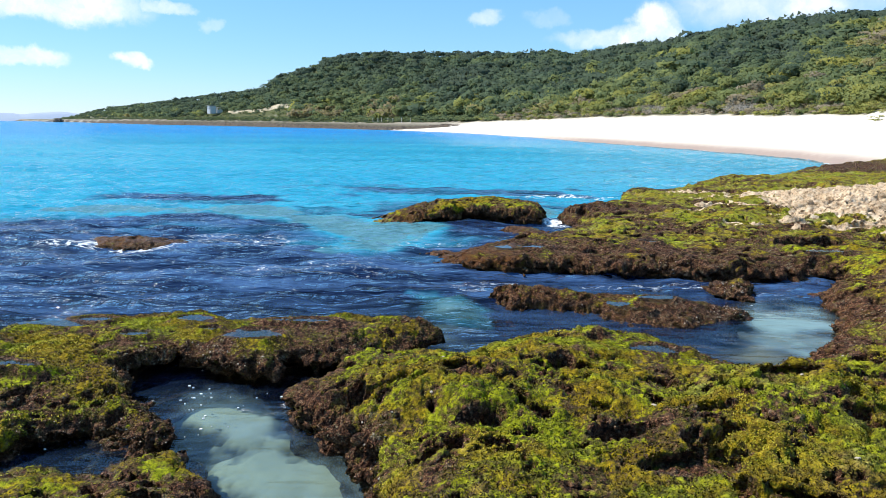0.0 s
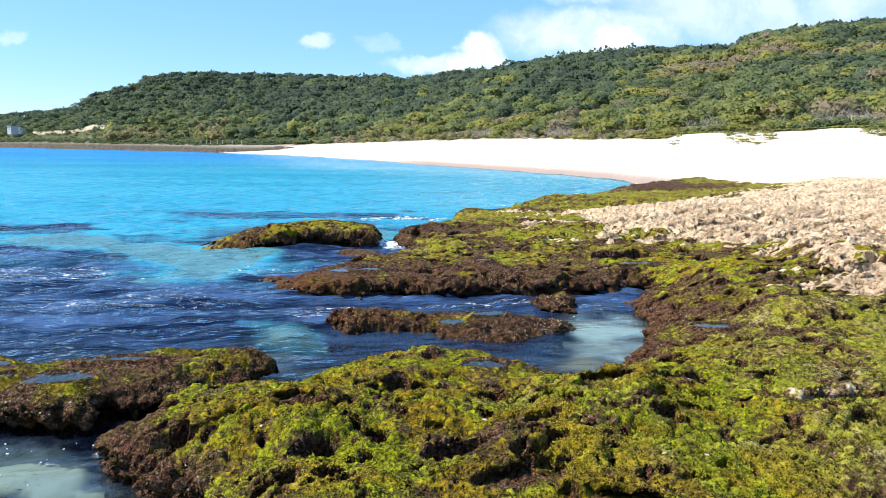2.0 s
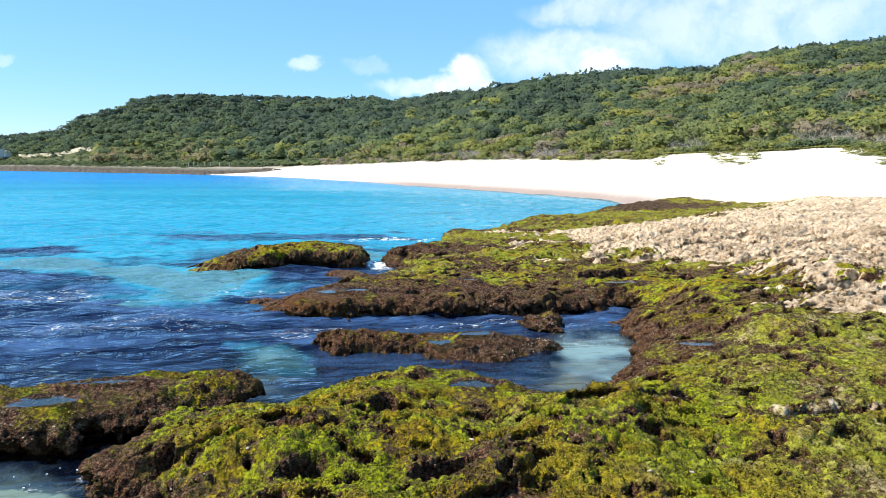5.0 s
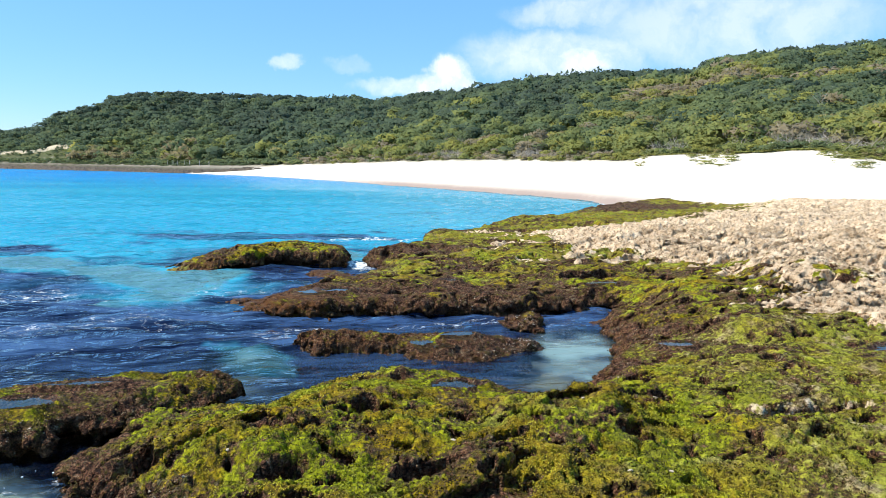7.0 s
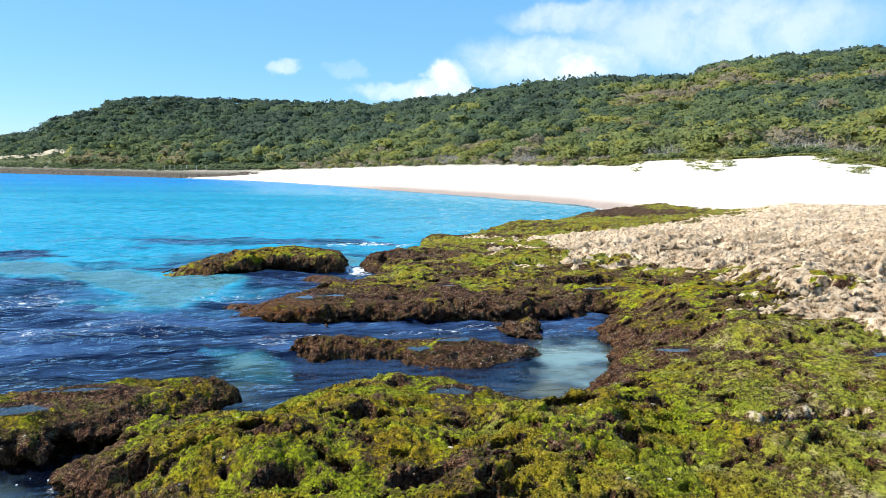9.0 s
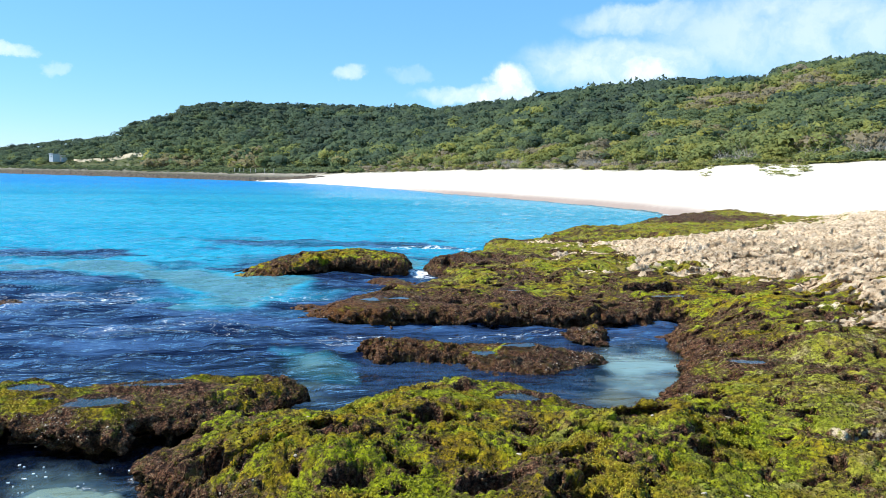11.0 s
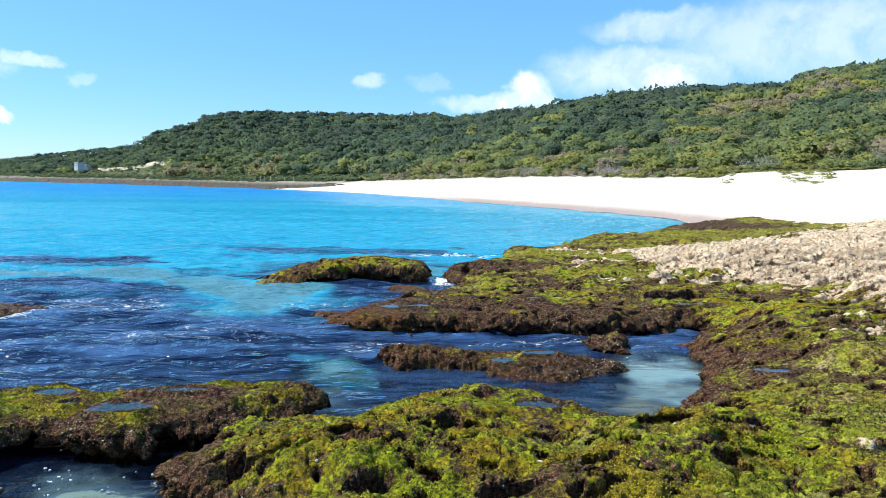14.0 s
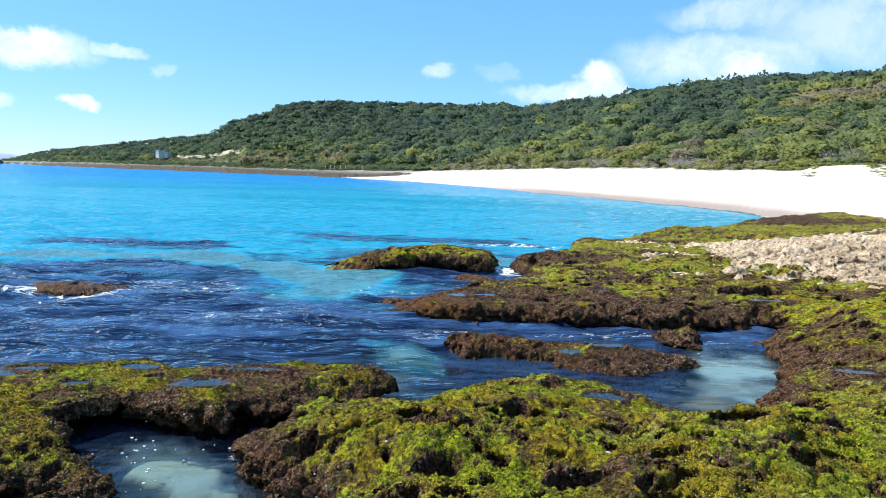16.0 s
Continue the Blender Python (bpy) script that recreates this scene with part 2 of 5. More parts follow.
def mat_rock():
    m = Mat("algae_rock")
    fine, mid, big = m.noise(60, 5, 0.7), m.noise(9, 5, 0.65), m.noise(1.1, 4)
    grit = m.cells(75)
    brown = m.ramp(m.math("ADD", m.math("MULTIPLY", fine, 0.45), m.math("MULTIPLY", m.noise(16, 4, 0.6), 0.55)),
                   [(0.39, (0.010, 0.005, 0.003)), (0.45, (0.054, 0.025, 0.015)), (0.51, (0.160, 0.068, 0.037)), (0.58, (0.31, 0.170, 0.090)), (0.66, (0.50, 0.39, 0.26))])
    wavy = m.node("ShaderNodeVectorMath")
    wavy.operation = "MULTIPLY_ADD"
    tangle = m.node("ShaderNodeTexNoise", Scale=18.0, Detail=3.0)
    m.put(tangle.inputs["Vector"], m.co)
    m.put(wavy.inputs[0], tangle.outputs["Color"])
    wavy.inputs[1].default_value = (0.09, 0.09, 0.09)
    m.put(wavy.inputs[2], m.co)
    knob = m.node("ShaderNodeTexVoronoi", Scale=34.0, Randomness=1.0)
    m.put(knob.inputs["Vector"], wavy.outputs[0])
    # shade between the knobs, put into the colour as near-black; also shapes the bump
    gap_shade = m.step(knob.outputs["Distance"], 0.2, 0.85)
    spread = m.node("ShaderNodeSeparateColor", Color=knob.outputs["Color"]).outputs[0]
    brown = m.mix(m.math("MULTIPLY", gap_shade, m.step(mid, 0.4, 0.66, 0.9, 0.35)), brown, (0.010, 0.006, 0.004))
    brown = m.mix(m.math("MULTIPLY", m.step(spread, 0.80, 0.97), m.step(m.noise(3.0, 3), 0.45, 0.65)), brown, m.ramp(fine, [(0.4, (0.13, 0.10, 0.04)), (0.6, (0.34, 0.28, 0.19))]))
    brown = m.mix(m.step(m.noise(4.5, 4, 0.65), 0.53, 0.68), brown, m.mix(0.5, brown, (0.085, 0.082, 0.014)))
    rust = m.ramp(fine, [(0.35, (0.05, 0.018, 0.006)), (0.65, (0.26, 0.10, 0.02))])
    brown = m.mix(m.math("MULTIPLY", m.attr("weed"), m.step(mid, 0.35, 0.6)), brown, rust)
    clot = m.noise(24, 3, 0.55)
    g = m.math("ADD", m.math("ADD", m.math("MULTIPLY", mid, 0.45), m.math("MULTIPLY", clot, 0.35)), m.math("MULTIPLY", fine, 0.2))
    green = m.ramp(g, [(0.37, (0.016, 0.011, 0.002)), (0.43, (0.074, 0.049, 0.003)), (0.50, (0.176, 0.122, 0.004)), (0.58, (0.32, 0.232, 0.006)), (0.68, (0.50, 0.38, 0.015))])
    lush = m.ramp(g, [(0.37, (0.014, 0.016, 0.002)), (0.48, (0.124, 0.137, 0.003)), (0.61, (0.37, 0.40, 0.007))])
    green = m.mix(m.step(m.noise(1.7, 4), 0.44, 0.57), green, lush)
    faded = m.ramp(g, [(0.35, (0.05, 0.035, 0.010)), (0.43, (0.10, 0.078, 0.016)), (0.51, (0.215, 0.215, 0.024)), (0.62, (0.38, 0.385, 0.045))])
    faded = m.mix(m.step(m.noise(2.6, 5, 0.65), 0.5, 0.66), faded, m.ramp(g, [(0.36, (0.08, 0.055, 0.03)), (0.5, (0.32, 0.24, 0.13)), (0.64, (0.55, 0.45, 0.30))]))
    green = m.mix(m.math("MULTIPLY", m.attr("dry"), m.step(m.noise(1.1, 4), 0.3, 0.55, 0.45, 1.0)), green, faded)
    edge = m.math("ADD", m.attr("moss"), m.math("ADD", m.math("MULTIPLY", m.math("SUBTRACT", mid, 0.5), 1.7), m.math("MULTIPLY", m.math("SUBTRACT", clot, 0.5), 1.1)))
    olive = m.mix(0.5, brown, m.ramp(g, [(0.36, (0.020, 0.019, 0.003)), (0.5, (0.085, 0.082, 0.008)), (0.66, (0.19, 0.17, 0.014))]))
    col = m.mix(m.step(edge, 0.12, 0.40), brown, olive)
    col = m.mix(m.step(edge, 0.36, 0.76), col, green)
    stone = m.ramp(m.math("ADD", m.math("MULTIPLY", mid, 0.6), m.math("MULTIPLY", fine, 0.4)),
                   [(0.38, (0.05, 0.034, 0.02)), (0.43, (0.38, 0.25, 0.14)), (0.48, (0.84, 0.61, 0.39)), (0.60, (0.96, 0.80, 0.57))])
    stone = m.mix(m.step(big, 0.4, 0.62), stone, m.mix(0.4, stone, (0.40, 0.27, 0.15)))
    stone = m.mix(m.step(m.noise(0.55, 6, 0.7, stretch=(0.6, 1.4, 1)), 0.54, 0.64, 0.0, 0.5), stone, m.ramp(fine, [(0.35, (0.06, 0.04, 0.022)), (0.5, (0.28, 0.19, 0.10)), (0.65, (0.38, 0.28, 0.17))]))
    pe = m.math("ADD", m.attr("pale"), m.math("MULTIPLY", m.math("SUBTRACT", mid, 0.5), 0.9))
    col = m.mix(m.step(pe, 0.4, 0.6), col, stone)
    n = m.bump(m.math("ADD", m.math("MULTIPLY", fine, 0.6), m.math("MULTIPLY", grit, 0.5)), 0.02, 0.9)
    n = m.bump(mid, 0.05, 0.7, n)
    n = m.bump(m.math("MULTIPLY", m.noise(13, 6, 0.75), m.attr("pale")), 0.06, 1.0, n)
    n = m.bump(m.math("MULTIPLY", m.math("SUBTRACT", 1.0, gap_shade), m.step(m.attr("moss"), 0.6, 0.2)), 0.022, 0.9, n)
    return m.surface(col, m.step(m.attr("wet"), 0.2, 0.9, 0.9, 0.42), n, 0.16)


def mat_ground():
    m = Mat("ground")
    fine, mid, big = m.noise(40, 4), m.noise(0.8, 5, 0.6), m.noise(0.12, 4)
    sand = m.ramp(m.math("ADD", m.math("MULTIPLY", mid, 0.5), m.math("MULTIPLY", fine, 0.5)),
                  [(0.3, (0.70, 0.60, 0.47)), (0.7, (0.86, 0.79, 0.68))])
    sand = m.mix(m.attr("damp"), sand, (0.38, 0.29, 0.235))
    soil = m.ramp(mid, [(0.3, (0.045, 0.055, 0.02)), (0.6, (0.085, 0.095, 0.032)), (0.8, (0.17, 0.15, 0.07))])
    reef = m.ramp(m.noise(0.5, 6, 0.65), [(0.38, (0.022, 0.021, 0.011)), (0.5, (0.060, 0.055, 0.026)), (0.66, (0.13, 0.105, 0.06))])
    bed = m.ramp(m.noise(3, 5, 0.65), [(0.35, (0.012, 0.016, 0.014)), (0.6, (0.035, 0.04, 0.032)), (0.8, (0.10, 0.09, 0.06))])
    col = m.mix(m.attr("green"), sand, soil)
    col = m.mix(m.attr("reef"), col, reef)
    col = m.mix(m.step(m.math("ADD", m.attr("bed"), m.math("MULTIPLY", m.math("SUBTRACT", m.noise(2.2, 5), 0.5), 0.2)), 0.1, 0.95), col, bed)
    return m.surface(col, 0.9, m.bump(mid, 0.05, 0.5), 0.2)


def mat_sea():
    m = Mat("sea_water")
    ripple = m.noise(1.5, 4, 0.55, stretch=(0.4, 1.7, 1))
    swell = m.noise(0.35, 4, 0.55, stretch=(0.6, 1.5, 1))
    n = m.bump(ripple, 0.32, m.math("SUBTRACT", 1.0, m.math("MULTIPLY", m.attr("calm"), 0.9)))
    n = m.bump(m.noise(6.0, 3, 0.5, stretch=(0.4, 1.6, 1)), 0.03, m.math("SUBTRACT", 1.0, m.math("MULTIPLY", m.attr("calm"), 0.6)), n)
    n = m.bump(swell, 0.8, m.math("SUBTRACT", 0.9, m.math("MULTIPLY", m.attr("calm"), 0.6)), n)
    tone = m.noise(0.06, 5, 0.6, stretch=(0.35, 1.2, 1))
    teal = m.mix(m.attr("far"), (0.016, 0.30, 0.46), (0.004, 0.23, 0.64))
    teal = m.mix(m.step(tone, 0.35, 0.65), teal, m.mix(0.35, teal, (0.07, 0.46, 0.58)))
    # lighter streaks in the dark water: sky highlights on ripples, painted into its colour
    body = m.mix(m.step(m.math("ADD", m.attr("dark"), m.math("MULTIPLY", m.math("SUBTRACT", m.noise(0.35, 5, 0.6, stretch=(0.5, 1.3, 1)), 0.5), 0.9)), 0.3, 0.75),
                 teal, m.mix(m.step(m.noise(0.9, 5, 0.65, stretch=(0.4, 1.6, 1)), 0.40, 0.64), (0.007, 0.015, 0.048), (0.046, 0.098, 0.215)))
    body = m.mix(m.step(m.math("ADD", m.attr("lane"), m.math("MULTIPLY", m.math("SUBTRACT", m.noise(1.1, 6, 0.65, stretch=(0.7, 1.3, 1), distort=0.8), 0.5), 1.5)), 0.2, 0.8, 0.0, 0.9), body, (0.095, 0.225, 0.25))
    body = m.mix(m.attr("milk"), body, (0.33, 0.50, 0.47))
    deep = m.node("ShaderNodeBsdfDiffuse", Color=body, Normal=n)
    clear = m.node("ShaderNodeBsdfTransparent", Color=(0.56, 0.71, 0.68))
    under = m.node("ShaderNodeMixShader")
    m.put(under.inputs[0], m.attr("clear"))
    m.nt.links.new(deep.outputs[0], under.inputs[1])
    m.nt.links.new(clear.outputs[0], under.inputs[2])
    gloss = m.node("ShaderNodeBsdfGlossy", Roughness=0.06, Normal=n)
    fres = m.node("ShaderNodeFresnel", IOR=1.33, Normal=n)
    wet = m.node("ShaderNodeMixShader")
    m.put(wet.inputs[0], m.math("MULTIPLY", fres.outputs[0], 0.95))
    m.nt.links.new(under.outputs[0], wet.inputs[1])
    m.nt.links.new(gloss.outputs[0], wet.inputs[2])
    lace = m.math("SUBTRACT", 1.0, m.math("MULTIPLY", m.math("ABSOLUTE", m.math("SUBTRACT", m.noise(1.3, 6, 0.6, stretch=(0.7, 1.2, 1), distort=1.2), 0.5)), 14.0), clamp=True)
    spots = m.step(m.noise(5, 5, 0.7), 0.52, 0.72)
    foam = m.math("MULTIPLY", m.attr("foam"), m.math("ADD", lace, m.math("MULTIPLY", spots, 0.7)), clamp=True)
    foam = m.step(foam, 0.25, 0.7)
    white = m.node("ShaderNodeBsdfDiffuse", Color=(0.82, 0.86, 0.87))
    end = m.node("ShaderNodeMixShader")
    m.put(end.inputs[0], foam)
    m.nt.links.new(wet.outputs[0], end.inputs[1])
    m.nt.links.new(white.outputs[0], end.inputs[2])
    m.nt.links.new(end.outputs[0], m.out.inputs["Surface"])
    return m.m


def mat_puddle():
    m = Mat("puddle_water")
    n = m.bump(m.noise(6, 3), 0.006, 0.6)
    clear = m.node("ShaderNodeBsdfTransparent", Color=(0.6, 0.75, 0.75))
    gloss = m.node("ShaderNodeBsdfGlossy", Roughness=0.03, Normal=n)
    fres = m.node("ShaderNodeFresnel", IOR=1.33, Normal=n)
    wet = m.node("ShaderNodeMixShader")
    m.put(wet.inputs[0], m.math("MULTIPLY", fres.outputs[0], 1.3, clamp=True))
    m.nt.links.new(clear.outputs[0], wet.inputs[1])
    m.nt.links.new(gloss.outputs[0], wet.inputs[2])
    m.nt.links.new(wet.outputs[0], m.out.inputs["Surface"])
    return m.m


def mat_leaf():
    m = Mat("foliage")
    t = m.attr("tone")
    # low tones are lifted and blued: distance haze put into the leaf colour
    green = m.ramp(t, [(0.0, (0.100, 0.135, 0.105)), (0.25, (0.135, 0.185, 0.115)), (0.45, (0.200, 0.25, 0.115)), (0.6, (0.285, 0.315, 0.11)),
                       (0.75, (0.37, 0.37, 0.10)), (0.88, (0.32, 0.27, 0.17)), (1.0, (0.40, 0.35, 0.26))])
    col = m.mix(m.step(m.noise(2.2, 4), 0.35, 0.7), green, m.mix(0.3, green, (0.03, 0.05, 0.02)))
    skin = m.node("ShaderNodeBsdfDiffuse", Color=col)
    glow = m.node("ShaderNodeBsdfTranslucent", Color=col)
    both = m.node("ShaderNodeMixShader")
    both.inputs[0].default_value = 0.48
    m.nt.links.new(skin.outputs[0], both.inputs[1])
    m.nt.links.new(glow.outputs[0], both.inputs[2])
    m.nt.links.new(both.outputs[0], m.out.inputs["Surface"])
    return m.m


def mat_plain(name, a, b, scale, rough=0.7, bump=0.01):
    m = Mat(name)
    f = m.noise(scale, 5, 0.6)
    return m.surface(m.ramp(f, [(0.3, a), (0.7, b)]), rough, m.bump(f, bump, 0.6))


def mat_turf():
    m = Mat("green_algae")
    col = m.ramp(m.attr("tone"), [(0.0, (0.070, 0.037, 0.018)), (0.25, (0.105, 0.068, 0.010)), (0.5, (0.155, 0.125, 0.006)), (0.75, (0.25, 0.22, 0.008)), (1.0, (0.37, 0.33, 0.015))])
    rust = m.ramp(m.attr("tone"), [(0.0, (0.10, 0.030, 0.008)), (0.3, (0.30, 0.10, 0.018)), (1.0, (0.42, 0.18, 0.03))])
    lime = m.ramp(m.attr("tone"), [(0.0, (0.07, 0.05, 0.014)), (0.3, (0.078, 0.072, 0.006)), (0.6, (0.138, 0.146, 0.006)), (1.0, (0.31, 0.345, 0.010))])
    col = m.mix(m.step(m.noise(1.7, 4), 0.44, 0.57), col, lime)
    col = m.mix(m.attr("rust"), col, rust)
    return m.surface(col, 0.6, None, 0.3)


TURF = mat_turf()
ROCK, GROUND, SEA, PUDDLE, LEAF = mat_rock(), mat_ground(), mat_sea(), mat_puddle(), mat_leaf()
BARK = mat_plain("bleached_wood", (0.28, 0.24, 0.19), (0.5, 0.45, 0.38), 8)
TRUNK = mat_plain("bark", (0.05, 0.04, 0.03), (0.14, 0.11, 0.08), 6)
REEF = mat_plain("reef_rock", (0.020, 0.016, 0.012), (0.13, 0.10, 0.066), 0.5, 0.85, 0.4)
BANK = mat_plain("dry_bank", (0.34, 0.28, 0.17), (0.58, 0.50, 0.36), 0.25, 0.9, 0.3)
CONCRETE = mat_plain("concrete", (0.45, 0.43, 0.4), (0.6, 0.58, 0.54), 3)
PAINT = mat_plain("white_paint", (0.6, 0.6, 0.58), (0.75, 0.75, 0.73), 1.5)
DARKGLASS = mat_plain("dark_glass", (0.02, 0.025, 0.03), (0.04, 0.045, 0.05), 2, 0.15)
SHELL = mat_plain("bleached_shell", (0.34, 0.27, 0.2), (0.6, 0.52, 0.42), 60, 0.6)
FOAM = mat_plain("foam", (0.7, 0.74, 0.75), (0.85, 0.88, 0.88), 40, 0.8)
HAZE = mat_plain("hazy_hill", (0.30, 0.36, 0.46), (0.36, 0.42, 0.50), 0.01, 0.95)

# ---- the lie of the land: by azimuth from the standing place ----
SHORE = [(-36, 4000), (-31, 3600), (-29, 2400), (-26.2, 1300), (-22.4, 820), (-17, 640), (-12, 495), (-6, 385), (-3.7, 350), (-1, 305), (5, 205), (11, 140), (15, 120), (20.5, 97),
         (26, 82), (29, 70), (34, 56), (42, 44), (60, 32), (90, 26), (180, 20)]
VEGE = [(-31, 3700), (-29, 2500), (-26, 1400), (-22, 900), (-17, 720), (-12, 560), (-6, 450), (0, 360), (6, 270), (12, 215), (16, 180), (20, 155), (25, 135), (30, 120),
        (34, 110), (38, 102), (44, 95), (48, 88), (60, 70), (90, 60), (180, 50)]
VEGE_EL = [(-31, 0.1), (-22, 0.22), (-17, 0.24), (-4, 0.2), (0.5, 0.22), (6, 0.44), (12, 0.75), (16, 0.9), (20, 1.0), (25, 0.98), (30, 1.1), (32, 1.5), (38, 1.68), (42, 1.9),
           (44, 1.95), (48, 1.2), (60, 1.5), (180, 1.5)]
RIDGE = [(-31, 4200), (-28, 2900), (-26, 1700), (-22, 1150), (-17, 900), (-13, 740), (-6, 680), (0, 640), (8, 560), (14, 470), (20, 400), (28, 340), (35, 310), (36, 280), (48, 250), (90, 200), (180, 200)]
RIDGE_EL = [(-31, 0.1), (-28.2, 0.15), (-27.8, 0.33), (-25.9, 0.96), (-22.9, 1.36), (-20, 1.84), (-17.2, 2.28), (-14.6, 2.64), (-13.2, 3.7), (-10.5, 4.42), (-9.4, 5.18), (-7.9, 5.39), (-5.6, 5.7),
            (-1.5, 5.67), (2.7, 5.75), (5.4, 5.67), (8.9, 5.77), (10.1, 5.53), (12.6, 5.94), (14.8, 6.16), (18.5, 6.69), (21.2, 7.27), (25.2, 7.56), (27.8, 7.83), (35.3, 7.77),
            (35.8, 8.5), (39.2, 8.94), (43.2, 9.24), (47, 9.1), (60, 9), (180, 6)]
EYE = 3.0


def along(table, az):
    return np.interp(az, [p[0] for p in table], [p[1] for p in table])


def lie(x, y):
    """Height of the ground, and how far up from the plants' edge to the ridge."""
    az, r = np.degrees(np.arctan2(x, y)), np.hypot(x, y)
    s, v, d = along(SHORE, az), along(VEGE, az), along(RIDGE, az)
    s = s * (1 + 0.012 * vnoise(az * 0.7, az * 0, seed=3))
    hv = EYE + v * np.tan(np.radians(along(VEGE_EL, az)))
    hr = EYE + d * np.tan(np.radians(along(RIDGE_EL, az))) - 2.5 - 0.7 * smooth(200, 500, d)
    hr = np.maximum(hr, hv + 0.5)
    u = (r - v) / (d - v)
    beach = hv * np.clip((r - s) / (v - s), 0, 1) ** 1.25
    hill = hv + (hr - hv) * np.clip(u, 0, 1) ** 1.12 - 0.12 * np.clip(r - d, 0, 4000)
    land = np.where(r < v, beach, np.maximum(hill, -2))
    bed = -0.42 - 1.8 * smooth(9, 40, r)
    z = np.where(r < s, np.maximum(-0.05 * (s - r) - 0.02, bed), land)
    left = (az < -31.5) & (az > -125)
    return np.where(left, np.minimum(z, -0.42 - 1.8 * smooth(9, 40, r)), z), u, s, v


def sand_wedge(az):
    """How far up from the water the beach reaches, thinning out to the far end."""
    return -0.3 + 0.3 * smooth(-6.0, -5.0, az) + 1.1 * np.clip((az + 5.0) / 9, 0, 1)


def build_ground():
    az = np.radians(np.concatenate([np.arange(-180, -42, 3.0), np.arange(-42, 56, 0.55), np.arange(56, 180.1, 3.0)]))
    r = np.concatenate([0.3 * 1.03 ** np.arange(92), 4.5 * 1.013 ** np.arange(100), 16.4 * 1.022 ** np.arange(255)])
    R, A = np.meshgrid(r, az, indexing="ij")
    X, Y = R * np.sin(A), R * np.cos(A)
    Z, U, S, V = lie(X, Y)
    az = np.degrees(A)
    land = smooth(0.15, 0.5, Z)
    Z = Z + land * smooth(0.02, -0.02, U) * 0.12 * fbm(X / 6, Y / 6, 3, 25) - 0.5 * smooth(0.0, 0.04, U)
    # clear sandy floor in the pools, dark reef elsewhere
    bed = np.ones_like(X)
    for cx, cy, ax, ay, k in POOLS:
        q = np.hypot((X - cx) / ax, (Y - cy) / ay)
        bed = np.minimum(bed, 1 - k * smooth(1.75, 0.35, q + 0.42 * fbm(X * 2.2, Y * 2.2, 4, 5)))
    bed = np.minimum(bed, 1 - pool_sand(X, Y, 1.09) * (R < 9))
    Z = Z + (R < 14) * (1 - bed) ** 0.5 * 0.10 * smooth(14, 12, R)
    bed = np.where(R > S - 6, 0, bed)
    green = smooth(-0.02, 0.02, U + 0.012 * fbm(az * 1.3, az * 0, 3, 31))
    inland = (R - S) / np.maximum(V - S, 1)
    rocky = smooth(0.0, 0.12, inland - sand_wedge(az) + 0.10 * fbm(az * 2.5, R / 25, 3, 33)) * smooth(1.15, 0.85, U + 1) * smooth(7, 4, az)
    damp = smooth(1.0, 0.25, Z) * smooth(3, 12, az)
    keep = np.ones((X.shape[0] - 1, X.shape[1] - 1), bool)
    me = grid_mesh("ground", X, Y, Z, keep, GROUND, [("bed", bed), ("green", green), ("reef", np.clip(rocky, 0, 1) * (R > 0.8 * S)), ("damp", damp)])
    return tagged(new("ground", me), "white sand beach, dark reef flat and wooded hillside ground", "ground", kind="structure")


# sandy pools and lagoon: centre and half sizes
POOLS = [(5.0, 9.3, 0.75, 1.0, 1), (5.6, 10.3, 0.8, 1.0, 1), (6.1, 11.0, 0.6, 0.7, 1), (4.4, 9.0, 0.5, 0.5, 0.5), (-0.05, 11.0, 0.5, 0.8, 0.4)]
POOL_SAND = [(-2.85, 7.3), (-2.5, 7.4), (-2.12, 7.0), (-1.6, 6.8), (-1.3, 6.2), (-0.8, 5.5), (-0.4, 4.6), (-0.2, 3.2), (-0.9, 3.2), (-1.25, 4.6), (-1.5, 5.2), (-1.9, 5.7), (-1.85, 6.1), (-2.3, 6.55)]


def pool_sand(X, Y, deep=1.0):
    """1 on the pale sand of the near channel, fading out in uneven clouds."""
    X, Y = X / deep, Y / deep
    sd, _, _ = polygon_distance(X, Y, POOL_SAND)
    return smooth(0.22, -0.3, sd + 0.22 * fbm(X * 1.9, Y * 1.9, 2, 67) + 0.14 * fbm(X * 6, Y * 6, 4, 69, gain=0.65))


